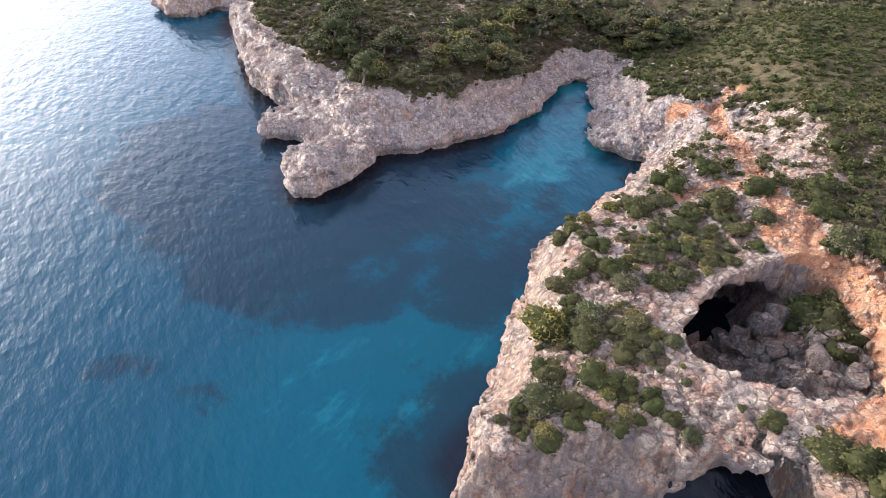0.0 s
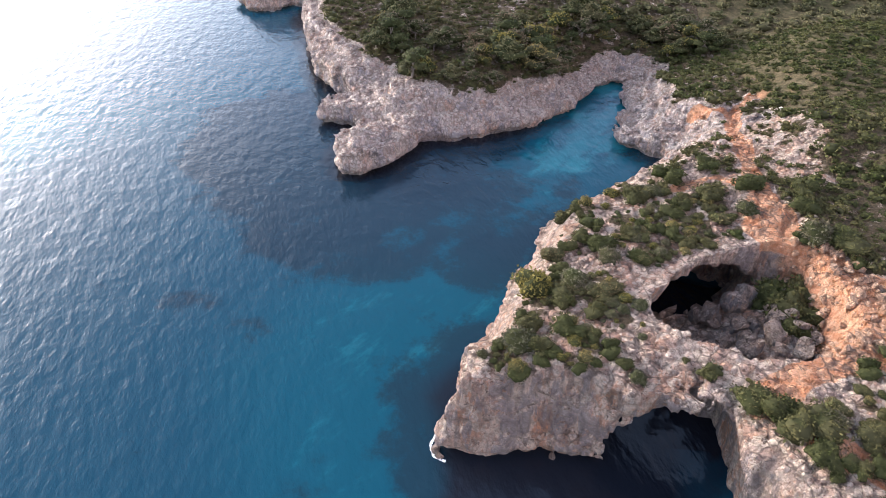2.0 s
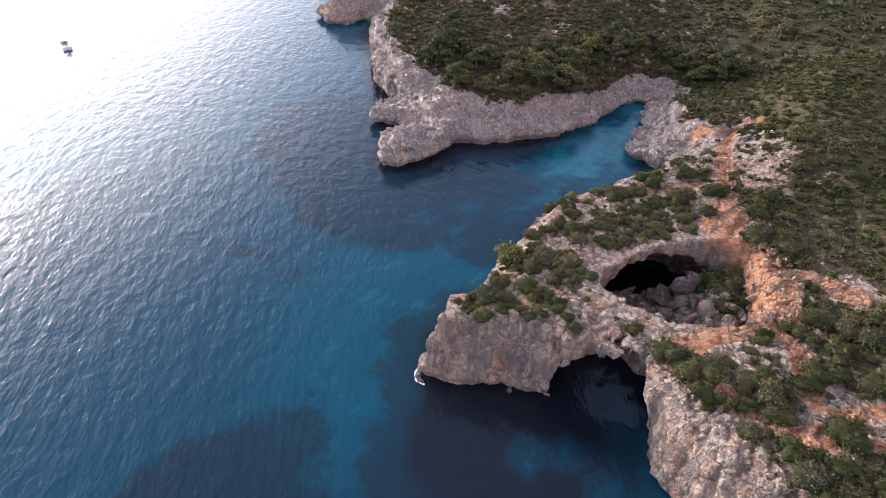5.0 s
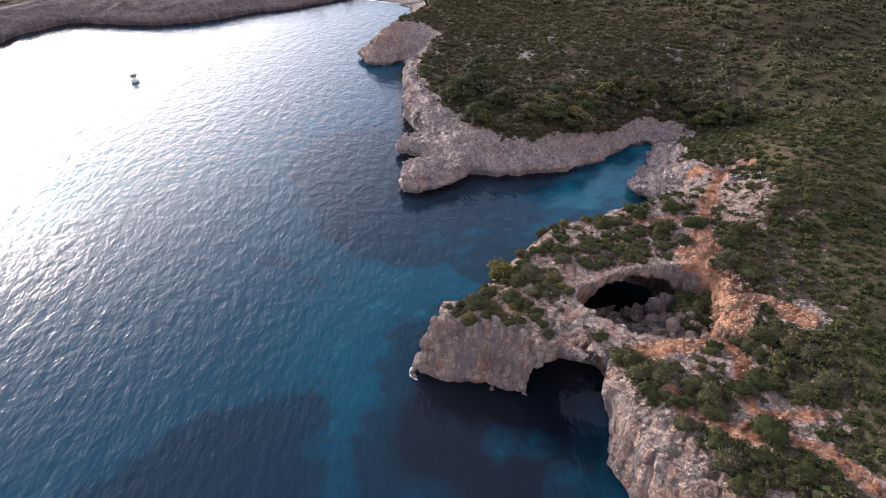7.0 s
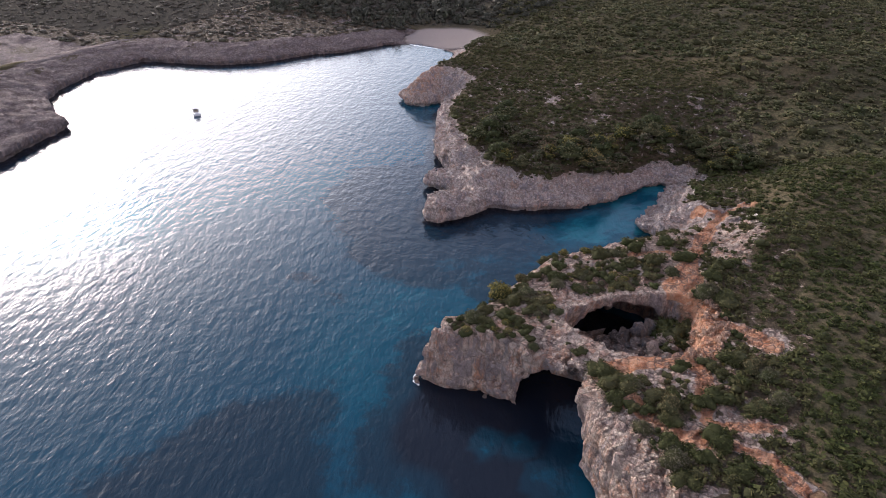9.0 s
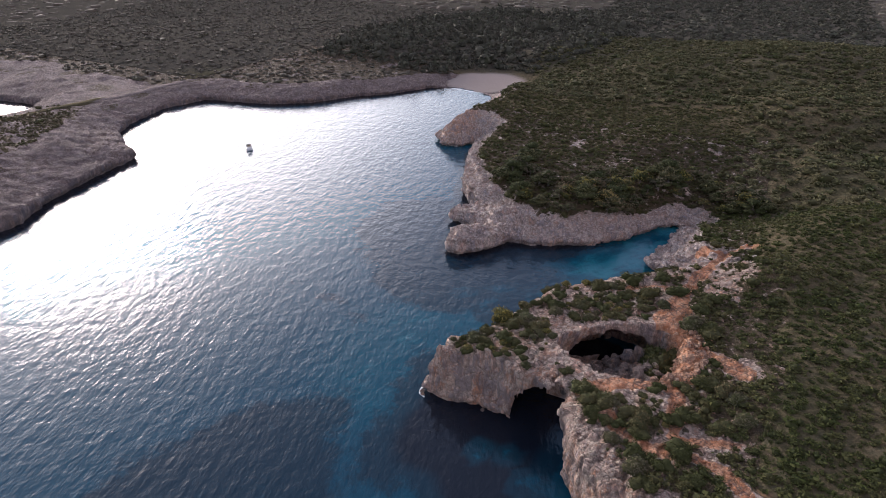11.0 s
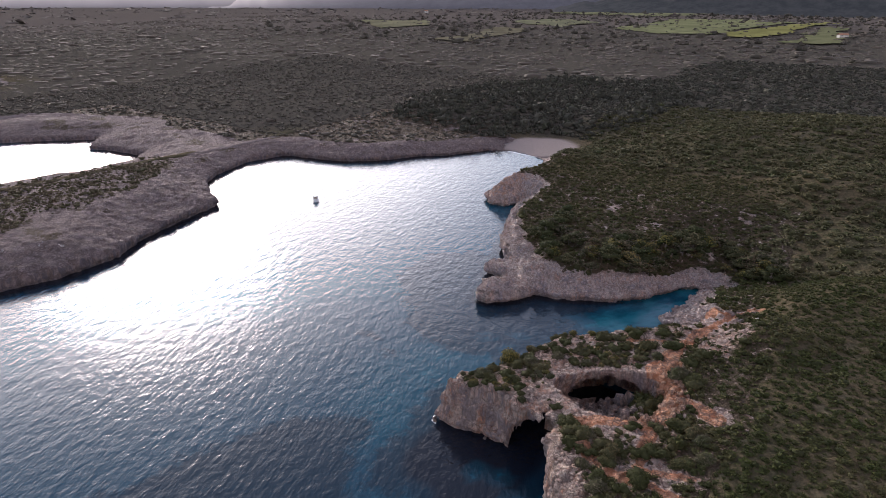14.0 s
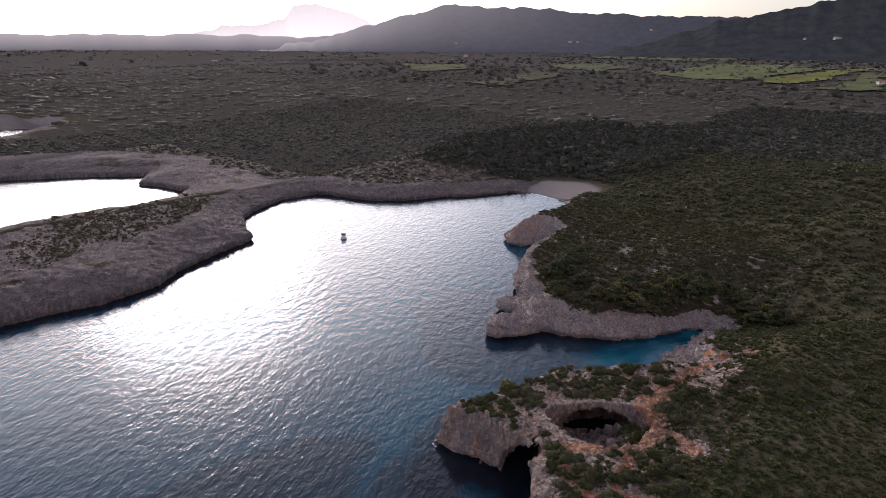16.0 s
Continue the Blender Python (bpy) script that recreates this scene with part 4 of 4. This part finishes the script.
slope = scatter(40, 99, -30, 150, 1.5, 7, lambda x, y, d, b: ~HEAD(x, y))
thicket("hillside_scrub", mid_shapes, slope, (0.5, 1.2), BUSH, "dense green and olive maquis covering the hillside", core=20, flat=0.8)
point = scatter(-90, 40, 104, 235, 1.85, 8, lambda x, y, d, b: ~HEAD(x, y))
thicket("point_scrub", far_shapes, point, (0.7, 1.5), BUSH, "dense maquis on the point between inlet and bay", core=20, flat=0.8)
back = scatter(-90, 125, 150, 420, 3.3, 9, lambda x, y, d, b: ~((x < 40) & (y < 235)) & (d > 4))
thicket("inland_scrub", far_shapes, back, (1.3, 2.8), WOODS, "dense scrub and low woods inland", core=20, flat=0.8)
vale = scatter(-250, -60, 280, 560, 5.6, 16, lambda x, y, d, b: (d > 14) & (np.hypot((x + 150) / 110, (y - 400) / 150) + 0.5 * fbm(x / 40, y / 40, 0.4, 3, 36) < 1))
midway = scatter(-130, 105, 415, 820, 6.4, 17, lambda x, y, d, b: d > 14)
thicket("plain_scrub", far_shapes, midway, (2.0, 4.0), VALE, "dull green scrub where hillside and plain meet", "woods", flat=0.8)
thicket("valley_woods", far_shapes, vale, (2.0, 4.2), VALE, "dull grey-brown trees in the valley behind the beach", "woods", flat=1.25)
PENINSULA = lambda x, y: (x > -300) & (y < 175)
low_scrub = scatter(-300, -150, -60, 175, 1.6, 15, lambda x, y, d, b: (d > b) & PENINSULA(x, y))
thicket("peninsula_scrub", wide_shapes, low_scrub, (0.6, 1.2), DULL_BUSH, "low olive scrub on the rocky peninsula")
west = scatter(-520, -90, -60, 520, 4.6, 10, lambda x, y, d, b: (d > b) & ~PENINSULA(x, y))
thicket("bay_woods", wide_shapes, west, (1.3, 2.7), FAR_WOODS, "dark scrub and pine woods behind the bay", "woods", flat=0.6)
plain_spots = scatter(-1700, 200, -100, 1500, 11.5, 12, lambda x, y, d, b: ~((x > -130) & (x < 105) & (y < 820)) & ~((x > -520) & (x < -90) & (y < 520)) & ~((x > -90) & (y < 420)) & (d > 10))
plain_spots[:, 2] -= 1.1
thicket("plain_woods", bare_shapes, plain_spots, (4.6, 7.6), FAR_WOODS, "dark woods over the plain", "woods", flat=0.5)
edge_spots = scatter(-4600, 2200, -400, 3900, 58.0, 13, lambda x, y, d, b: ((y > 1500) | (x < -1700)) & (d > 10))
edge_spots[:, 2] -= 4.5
thicket("edge_woods", wide_shapes, edge_spots, (13, 26), HAZY_WOODS, "woods at the far edge of the plain, paled by painted haze", "woods", flat=0.4)


# ---- fields and farms on the plain ----
def field(outline, colour):
    m, t, b = mat("field")
    p = place(t)
    low = tuple(c * 0.7 for c in colour)
    t.links.new(blend(t, band(t, tex(t, p, 0.02, 5, 0.7), 0.35, 0.65), low, colour), b.inputs["Base Color"])
    b.inputs["Roughness"].default_value, b.inputs["Specular IOR Level"].default_value = 1.0, 0.0
    xs, ys = zip(*outline)
    gx, gy, faces = sheet(np.linspace(min(xs) - 20, max(xs) + 20, 60), np.linspace(min(ys) - 20, max(ys) + 20, 60))
    keep = inside(outline, gx, gy) > 34 * fbm(gx / 60, gy / 60, 0.5, 3, 82)
    faces = faces[keep[faces].all(1)]
    h, d, bare = terrain(gx, gy)
    tagged(new("field", mesh_of("field", np.stack([gx, gy, h + 2.5], 1), faces, m)), "pale green field between dark woods on the plain", "field", kind="structure")


field([(-639, 899), (-738, 1304), (-631, 1259), (-546, 856)], (0.17, 0.155, 0.1))
field([(-505, 1387), (-580, 2059), (-362, 2164), (-197, 2052), (-229, 1631), (-252, 1253), (-372, 1294)], (0.20, 0.21, 0.105))
field([(-242, 1215), (-150, 2101), (-103, 1959), (-153, 1235)], (0.235, 0.23, 0.085))
field([(-110, 1140), (-93, 1600), (-61, 1572), (-19, 1142), (-62, 1134)], (0.17, 0.175, 0.09))
field([(-1181, 2400), (-1380, 3600), (-722, 3900), (-454, 3400), (-700, 2300)], (0.2, 0.205, 0.11))
field([(-1235, 1342), (-1062, 1467), (-926, 1285), (-975, 1143)], (0.21, 0.2, 0.12))
field([(-892, 1591), (-862, 1891), (-660, 1723), (-644, 1443)], (0.2, 0.2, 0.12))
hedges = scatter(-1250, 0, 860, 3400, 46, 19)
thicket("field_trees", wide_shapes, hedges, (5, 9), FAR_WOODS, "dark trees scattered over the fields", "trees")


# ---- trees at the head of the inlet ----
def limb(bm, a, b, r0, r1, sides=6):
    a, b = Vector(a), Vector(b)
    q = (b - a).to_track_quat("Z", "Y").to_matrix()
    rings = [[bm.verts.new(p + q @ Vector((r * math.cos(k * math.tau / sides), r * math.sin(k * math.tau / sides), 0))) for k in range(sides)] for p, r in ((a, r0), (b, r1))]
    for k in range(sides):
        bm.faces.new((rings[0][k], rings[0][(k + 1) % sides], rings[1][(k + 1) % sides], rings[1][k]))


def tree(seed, leaves):
    """A small wind-bent tree, about 4 m high: trunk with limbs, and a crown of leafy clumps with gaps."""
    r = random.Random(seed)
    root = new("tree")
    bm = bmesh.new()
    fork = Vector((r.uniform(-0.3, 0.3), r.uniform(-0.3, 0.3), 0.85))
    limb(bm, (0, 0, -0.4), fork * 0.55, 0.17, 0.13)
    limb(bm, fork * 0.55, fork, 0.13, 0.11)
    verts, tris, base = [], [], 0
    for k in range(9):
        a = k * math.tau / 6 + r.uniform(-0.5, 0.5)
        out = r.uniform(0.8, 1.5) if k < 6 else r.uniform(0.1, 0.6)
        end = fork + Vector((math.cos(a) * out, math.sin(a) * out, r.uniform(0.0, 0.9) if k < 6 else r.uniform(0.9, 1.6)))
        knee = fork.lerp(end, 0.5) + Vector((0, 0, -0.15))
        limb(bm, fork, knee, 0.08, 0.06, 5)
        limb(bm, knee, end, 0.06, 0.03, 5)
        v, f = clump(2, 90, 0.12, seed * 10 + k, 4)
        s = r.uniform(0.85, 1.25)
        verts.append(v * s + np.array(end) + (0, 0, -0.35))
        tris.append(f + base)
        base += len(v)
    part("trunk", bm, BARK, root, "pale branching trunk")
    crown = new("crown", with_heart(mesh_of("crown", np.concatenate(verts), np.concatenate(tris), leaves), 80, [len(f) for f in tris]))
    crown.parent = root
    return root


kinds = [tree(31, WOODS), tree(32, BUSH_OLIVE), tree(33, PALE_TREE), tree(34, DRY)]
tree_spots = scatter(-24, 62, 106, 168, 4.2, 14, lambda x, y, d, b: (d < b + 19) & (d > b + 0.8) & ~((x > 33) & (y < 141)))
for i, (x, y, z, q) in enumerate(tree_spots[:230]):
    kind = int(q * 991) % 4 if i > 3 else i
    m = Matrix.LocRotScale((x, y, z), Euler((0, 0, q * 40)), None)
    s = 0.85 + 1.15 * ((q * 57) % 1) ** 1.3
    if i < 4:
        ob = kinds[kind]
        ob.matrix_world = m
    else:
        ob = copy_thing(kinds[kind], m)
    ob.scale = (s, s, s)
    tagged(ob, ("low green pine above the rock shelf", "olive-leaved tree above the rock shelf", "pale olive-green tree above the rock shelf", "dry grey-brown tree above the rock shelf")[kind], "tree", "trees by the inlet")


# ---- fallen blocks in the sinkhole ----
def boulder(seed):
    bm = bmesh.new()
    bmesh.ops.create_icosphere(bm, subdivisions=2, radius=1)
    r = random.Random(seed + 3)
    cuts = [(Vector((r.gauss(0, 1), r.gauss(0, 1), r.gauss(0, 1))).normalized(), r.uniform(0.45, 0.75)) for _ in range(14)]
    for v in bm.verts:
        for n, d in cuts:
            over = v.co.dot(n) - d
            if over > 0:
                v.co -= n * over * 0.97
        v.co *= 1 + 0.07 * noise.noise(v.co * 2.5 + Vector((seed, 0, 0)))
    me = bpy.data.meshes.new("boulder")
    bm.to_mesh(me)
    bm.free()
    for p in me.polygons:
        p.use_smooth = False
    me.materials.append(SHADED_BLOCK)
    return me


# darker than the headland rock: the pit's shade is put into this colour
SHADED_BLOCK = limestone("fallen shade-darkened limestone", (0.40, 0.32, 0.28), (0.25, 0.205, 0.18), (0.36, 0.235, 0.17), 1.0)
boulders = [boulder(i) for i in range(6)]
r = random.Random(8)
BIG = [(37.4, 52.6, 2.3), (35.6, 51.2, 2.4), (33.0, 50.4, 1.9), (38.6, 45.4, 2.0), (36.2, 43.4, 1.7), (41.4, 43.5, 1.5), (39.5, 48.5, 1.4), (33.0, 45.0, 1.5), (30.5, 48.0, 1.4), (43.0, 46.0, 1.2)]
SHORE = [(0.5, 30.7, 0.8), (1.0, 29.9, 0.6), (1.0, 32.6, 0.6), (13.5, 31.4, 0.6)]
spots = BIG + [(r.uniform(26, 44.5), r.uniform(38.5, 58), r.uniform(0.45, 1.5) ** 1.3) for _ in range(150)]
for x, y, s in spots:
    if inside(PIT, np.array(x), np.array(y)) < (-4.0 if y > 49 and x < 39 else 0.4):
        continue
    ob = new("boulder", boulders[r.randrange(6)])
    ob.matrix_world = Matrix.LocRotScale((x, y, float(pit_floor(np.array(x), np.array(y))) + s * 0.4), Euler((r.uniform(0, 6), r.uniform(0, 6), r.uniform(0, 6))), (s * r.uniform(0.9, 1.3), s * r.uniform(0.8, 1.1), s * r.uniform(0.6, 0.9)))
    tagged(ob, "large fallen shade-darkened limestone block in the sinkhole" if s > 1.1 else "fallen shade-darkened limestone block in the sinkhole", "boulder", "blocks in the sinkhole")
for x, y, z, s in ((41.0, 52.0, 7.8, 2.5), (42.6, 49.4, 8.0, 2.4), (42.0, 47.0, 7.6, 1.9), (43.4, 53.0, 8.4, 2.0), (39.6, 50.6, 7.2, 1.5)):
    ob = new("shrub", hero_mesh[int(x * 10) % 5])
    ob.matrix_world = Matrix.LocRotScale((x, y, z - 0.3), Euler((0, 0, x)), (s, s, s * 1.3))
    tagged(ob, "tall dark green shrub growing inside the sinkhole", "shrub", "shrubs in the sinkhole")


RED_BLOCK = limestone("rust-coated limestone", (0.80, 0.54, 0.38), (0.62, 0.36, 0.23), (0.64, 0.31, 0.17), 1.0)
red_rocks = [boulder(i + 20) for i in range(5)]
for me in red_rocks:
    me.materials[0] = RED_BLOCK
for k in range(150):
    x, y, s = r.uniform(41.5, 49.5), r.uniform(38, 58), r.uniform(0.35, 1.15)
    deep = float(inside(PIT, np.array(x), np.array(y)))
    if deep > 2.4:
        continue
    top = min(float(terrain(np.array([x]), np.array([y]))[0][0]), 12.2 - deep / 0.42)
    ob = new("boulder", red_rocks[r.randrange(5)])
    ob.matrix_world = Matrix.LocRotScale((x, y, top + 0.05 * s), Euler((r.uniform(0, 6), r.uniform(0, 6), r.uniform(0, 6))), (s, s * 0.8, s * 0.6))
    tagged(ob, "loose rust-coated rock on red earth beside the sinkhole", "rock", "loose rocks by the sinkhole")
for x, y, s in SHORE:
    ob = new("boulder", boulders[r.randrange(6)])
    ob.matrix_world = Matrix.LocRotScale((x, y, 0.05), Euler((0, 0, x * 9)), (s * 1.3, s, s * 0.7))
    tagged(ob, "low limestone rock awash at the foot of the headland", "boulder", "rocks awash")


def surf(line, width, label="white line of surf breaking before the beach"):
    """A thin, broken line of white foam lying on the water."""
    r = random.Random(3)
    verts, faces = [], []
    for k in range(60):
        s = k / 59 * (len(line) - 1)
        i = min(int(s), len(line) - 2)
        a, b = Vector(line[i]), Vector(line[i + 1])
        p, n = a.lerp(b, s - i), Vector((b.y - a.y, a.x - b.x)).normalized()
        w = width * (0.3 + 0.9 * abs(noise.noise(Vector((k * 0.4, 1, 0)))))
        verts += [(*(p + n * (w + r.uniform(-0.1, 0.1))), 0.035), (*(p - n * w), 0.035)]
        if k:
            faces.append((2 * k - 2, 2 * k - 1, 2 * k + 1, 2 * k))
    tagged(new("surf", mesh_of("surf", np.array(verts), np.array(faces), FOAM)), label, "surf", kind="structure")


FOAM = plain("sea foam", (0.8, 0.82, 0.82), 0.8)
surf([(1.8, 29.3), (0.4, 29.7), (-0.2, 31.2), (0.6, 33.6), (1.6, 36)], 0.28, "thin white foam at the foot of the headland")
surf([(-93.5, 268.5), (-99, 268.6), (-106, 269.4), (-113, 270.5), (-120, 271.5)], 1.1)


POINT_SHRUBS = [(10.5, 46.8, 2.5), (15.3, 47.8, 1.9), (13.8, 44.2, 1.8), (19.4, 46.2, 1.8), (17.5, 42.6, 1.3), (14.2, 39.3, 1.9), (9.9, 40.2, 1.5), (9.1, 37.5, 2.2), (10.9, 36.6, 1.4),
                (16.8, 38.6, 1.1), (18.5, 37.1, 1.4), (9.0, 33.2, 1.2), (19.7, 35.0, 1.0), (20.9, 33.5, 1.1), (15.0, 34.0, 1.0), (6.9, 34.0, 0.7), (27.8, 34.4, 1.2), (16.9, 56.5, 1.5),
                (18.8, 55.2, 1.9), (19.8, 52.7, 1.6), (22.4, 58.1, 1.5), (14.9, 63.1, 1.7), (18.2, 59.7, 1.5), (28.5, 58.0, 1.5), (29.7, 56.4, 1.2), (26.3, 54.4, 1.3), (23.3, 53.0, 1.7)]
NORTH_SHRUBS = [(12.6, 53.4, 1.7), (25.9, 59.4, 1.3), (17.2, 70.2, 1.6), (24.7, 67.6, 2.1), (27.3, 69.2, 1.8), (29.2, 63.5, 1.8), (25.7, 63.2, 1.2), (30.3, 66.1, 1.5), (29.9, 73.4, 2.3),
                (34.9, 68.3, 2.0), (38.9, 64.4, 1.8), (40.6, 69.8, 2.3), (35.1, 62.7, 1.5), (36.0, 76.4, 2.0), (47.2, 68.2, 2.3), (46.1, 64.3, 2.0), (45.9, 58.2, 2.6), (48.4, 56.8, 2.7)]
SOUTH_SHRUBS = [(32.0, 31.8, 2.0), (33.8, 29.6, 2.3), (35.4, 27.8, 2.4), (35.6, 25.0, 1.9), (37.2, 29.0, 1.9), (41.0, 28.0, 2.1), (42.9, 26.1, 2.2), (37.9, 23.8, 1.2), (40.0, 24.0, 1.3), (36.0, 23.0, 0.8), (39.9, 20.2, 1.8),
                (43.2, 22.9, 1.6), (38.5, 30.6, 1.2), (43.6, 36.0, 1.6), (47.0, 38.2, 1.6), (43.8, 18.0, 2.0), (44.9, 15.2, 2.2), (49.8, 21.5, 2.3), (54.0, 30.3, 2.2), (46.6, 29.0, 1.9), (49.3, 31.0, 2.1),
                (51.7, 35.1, 1.9), (55.4, 38.1, 2.1), (50.4, 40.4, 2.4), (53.6, 40.1, 2.1), (47.5, 17.0, 1.7), (46.2, 12.8, 1.8), (52.1, 16.1, 1.8), (57.5, 33.0, 2.0)]
for i, (x, y, size) in enumerate(POINT_SHRUBS + NORTH_SHRUBS + SOUTH_SHRUBS):
    top = float(terrain(np.array([x]), np.array([y]))[0][0])
    yellow = i == 0
    ob = new("shrub", hero_mesh[6 if yellow else i * 5 % 6])
    ob.matrix_world = Matrix.LocRotScale((x, y, top - 0.15), Euler((0, 0, x * 7)), (size * 0.84, size * (0.66 + 0.3 * (y % 1)), size * (1.1 if yellow else 0.6 + 0.3 * (x % 1))))
    tone = ("dark green mastic", "olive-brown heath", "grey-green rosemary")[(0, 0, 0, 1, 0, 2)[i * 5 % 6]]
    tagged(ob, "broad yellow-olive shrub near the cliff edge" if yellow else ("broad " if size > 1.6 else "rounded ") + tone + " shrub on pale limestone", "shrub", "shrubs on the headland")


# ---- boat ----
def box(bm, x0, x1, y0, y1, z0, z1, bevel=0.03, taper=0.0):
    made = bmesh.ops.create_cube(bm, size=1)["verts"]
    for v in made:
        up = v.co.z > 0
        v.co = Vector((x0 + (v.co.x + 0.5) * (x1 - x0), y0 + (v.co.y + 0.5) * (y1 - y0), z1 if up else z0))
        if up and taper:
            v.co.x += (x0 + x1 - 2 * v.co.x) * taper
            v.co.y += (y0 + y1 - 2 * v.co.y) * taper
    edges = list({e for v in made for e in v.link_edges})
    bmesh.ops.bevel(bm, geom=edges, offset=bevel, segments=2, affect="EDGES")


def motorboat(m):
    root = new("motorboat")
    bm = bmesh.new()
    stations = []
    for k in range(13):
        s = k / 12
        half = 1.45 * (1 - max(0, (s - 0.45) / 0.55) ** 2.2) + 0.02
        sheer = 0.95 + 0.45 * s * s
        stations.append([bm.verts.new((-4 + 8.6 * s, w * half, z)) for w, z in ((0, -0.35), (0.55, -0.3), (0.86, 0.05), (1, sheer), (0.9, sheer + 0.03), (0.86, sheer - 0.14), (0, sheer - 0.1))])
    for a, b in zip(stations, stations[1:]):
        for i in range(6):
            bm.faces.new((a[i], a[i + 1], b[i + 1], b[i]))
    bm.faces.new(stations[0])
    geom = list(bm.faces) + list(bm.verts) + list(bm.edges)
    copy = bmesh.ops.duplicate(bm, geom=geom)["geom"]
    bmesh.ops.scale(bm, vec=(1, -1, 1), verts=[g for g in copy if isinstance(g, bmesh.types.BMVert)])
    bmesh.ops.reverse_faces(bm, faces=[g for g in copy if isinstance(g, bmesh.types.BMFace)])
    bmesh.ops.remove_doubles(bm, verts=bm.verts, dist=0.005)
    bmesh.ops.recalc_face_normals(bm, faces=bm.faces)
    part("hull", bm, WHITE, root, "white hull")
    bm = bmesh.new()
    box(bm, -3.7, -0.6, -1.1, 1.1, 0.8, 0.9)
    part("deck", bm, WHITE, root, "white cockpit deck")
    bm = bmesh.new()
    box(bm, -0.5, 2.6, -1.0, 1.0, 0.85, 1.75, 0.12, 0.1)
    cabin = part("cabin", bm, WHITE, root)
    bm = bmesh.new()
    box(bm, -0.62, -0.5, -0.8, 0.8, 1.0, 1.65, 0.02)
    part("cabin_door", bm, GLASS_DARK, cabin, "dark tinted cabin door")
    bm = bmesh.new()
    box(bm, 0.2, 2.3, -0.97, 0.97, 1.3, 1.6, 0.05, 0.05)
    part("windscreen", bm, GLASS_DARK, cabin, "dark tinted windows")
    bm = bmesh.new()
    box(bm, -2.6, 0.4, -1.15, 1.15, 2.55, 2.66, 0.05)
    part("roof", bm, WHITE, root, "white hardtop roof")
    for px in (-2.4, 0.2):
        for py in (-1.05, 1.05):
            bm = bmesh.new()
            limb(bm, (px, py, 1.0), (px, py, 2.58), 0.035, 0.035, 8)
            part("post", bm, STEEL, root)
    for py in (-0.65, 0.15):
        bm = bmesh.new()
        box(bm, -1.6, -1.05, py, py + 0.5, 0.88, 1.6, 0.06)
        part("seat", bm, TEAK, root, "tan seat")
    bm = bmesh.new()
    box(bm, -4.6, -4.0, -0.28, 0.28, 0.2, 1.35, 0.1, 0.1)
    part("outboard_motor", bm, WHITE, root, "white outboard motor cowl")
    root.matrix_world = m
    return tagged(root, "white motorboat with a hardtop anchored in the bay", "boat")


motorboat(pose(-142.5, 132, 0.0, 0, 0, 139))


# ---- white stones on the far shore, and farmhouses on the plain ----
PALE_STONE = limestone("pale stone", (0.8, 0.76, 0.72), (0.66, 0.62, 0.58), (0.6, 0.5, 0.42), 1.2)
pale_rocks = [boulder(i + 40) for i in range(3)]
for me in pale_rocks:
    me.materials[0] = PALE_STONE
for x, y, s in ((-165.4, 10.1, 0.7), (-160.5, 19.6, 0.6), (-156.9, 25.4, 1.0), (-168.4, 0.3, 0.7), (-162.0, 21.5, 0.5), (-166.8, 7.0, 0.5), (-169.6, 1.5, 0.4), (-158.2, 25.0, 0.6)):
    top = float(terrain(np.array([x]), np.array([y]))[0][0])
    ob = new("boulder", pale_rocks[r.randrange(3)])
    ob.matrix_world = Matrix.LocRotScale((x, y, top + 0.1 * s), Euler((x, y, x * 3)), (s, s * 0.8, s * 0.7))
    tagged(ob, "white limestone boulder on the dark rocky shore", "boulder", "white boulders on the shore")


def farmhouse():
    """A low white house, 16 by 8 m, with a tiled gable roof."""
    root = new("farmhouse")
    bm = bmesh.new()
    box(bm, -8, 8, -4, 4, -3, 5.4, 0.05)
    part("wall", bm, PLASTER, root, "white plastered walls")
    bm = bmesh.new()
    ends = [[bm.verts.new((x, y, z)) for y, z in ((-4.6, 5.2), (0, 7.6), (4.6, 5.2), (4.6, 5.45), (0, 7.9), (-4.6, 5.45))] for x in (-8.5, 8.5)]
    for k in range(6):
        bm.faces.new((ends[0][k], ends[0][(k + 1) % 6], ends[1][(k + 1) % 6], ends[1][k]))
    bm.faces.new(ends[0][::-1])
    bm.faces.new(ends[1])
    bmesh.ops.recalc_face_normals(bm, faces=bm.faces)
    part("roof", bm, ROOF, root, "clay tile roof")
    bm = bmesh.new()
    box(bm, -0.6, 0.6, -4.06, -3.9, 0, 2.1, 0.02)
    part("door", bm, TEAK, root, "brown door")
    for x in (-6, -3, 3, 6):
        for z in (1.0, 3.5):
            bm = bmesh.new()
            box(bm, x - 0.5, x + 0.5, -4.05, -3.9, z, z + 1.3, 0.02)
            part("window", bm, GLASS_DARK, root)
    return root


first = farmhouse()
homes = ((-1703, 3259, 68, 1.2), (-1668, 3279, 68, 0.9), (-2207, 2878, 56, 1.3), (-494, 3001, 92, 0.9), (-384, 3007, 94, 1.2), (-372, 3009, 94, 0.8), (-1378, 3581, 135, 0.9), (-36, 1250, 21, 1.0), (-1501, 2032, 21, 1.0))
for i, (x, y, z, s) in enumerate(homes):
    m = pose(x, y, z + 0.5, 0, 0, 20 + 37 * i % 60)
    ob = copy_thing(first, m) if i else first
    ob.matrix_world = m
    ob.scale = (s, s, s)
    tagged(ob, "white farmhouse with a tiled roof among dark trees", "house", "farmhouses on the plain")
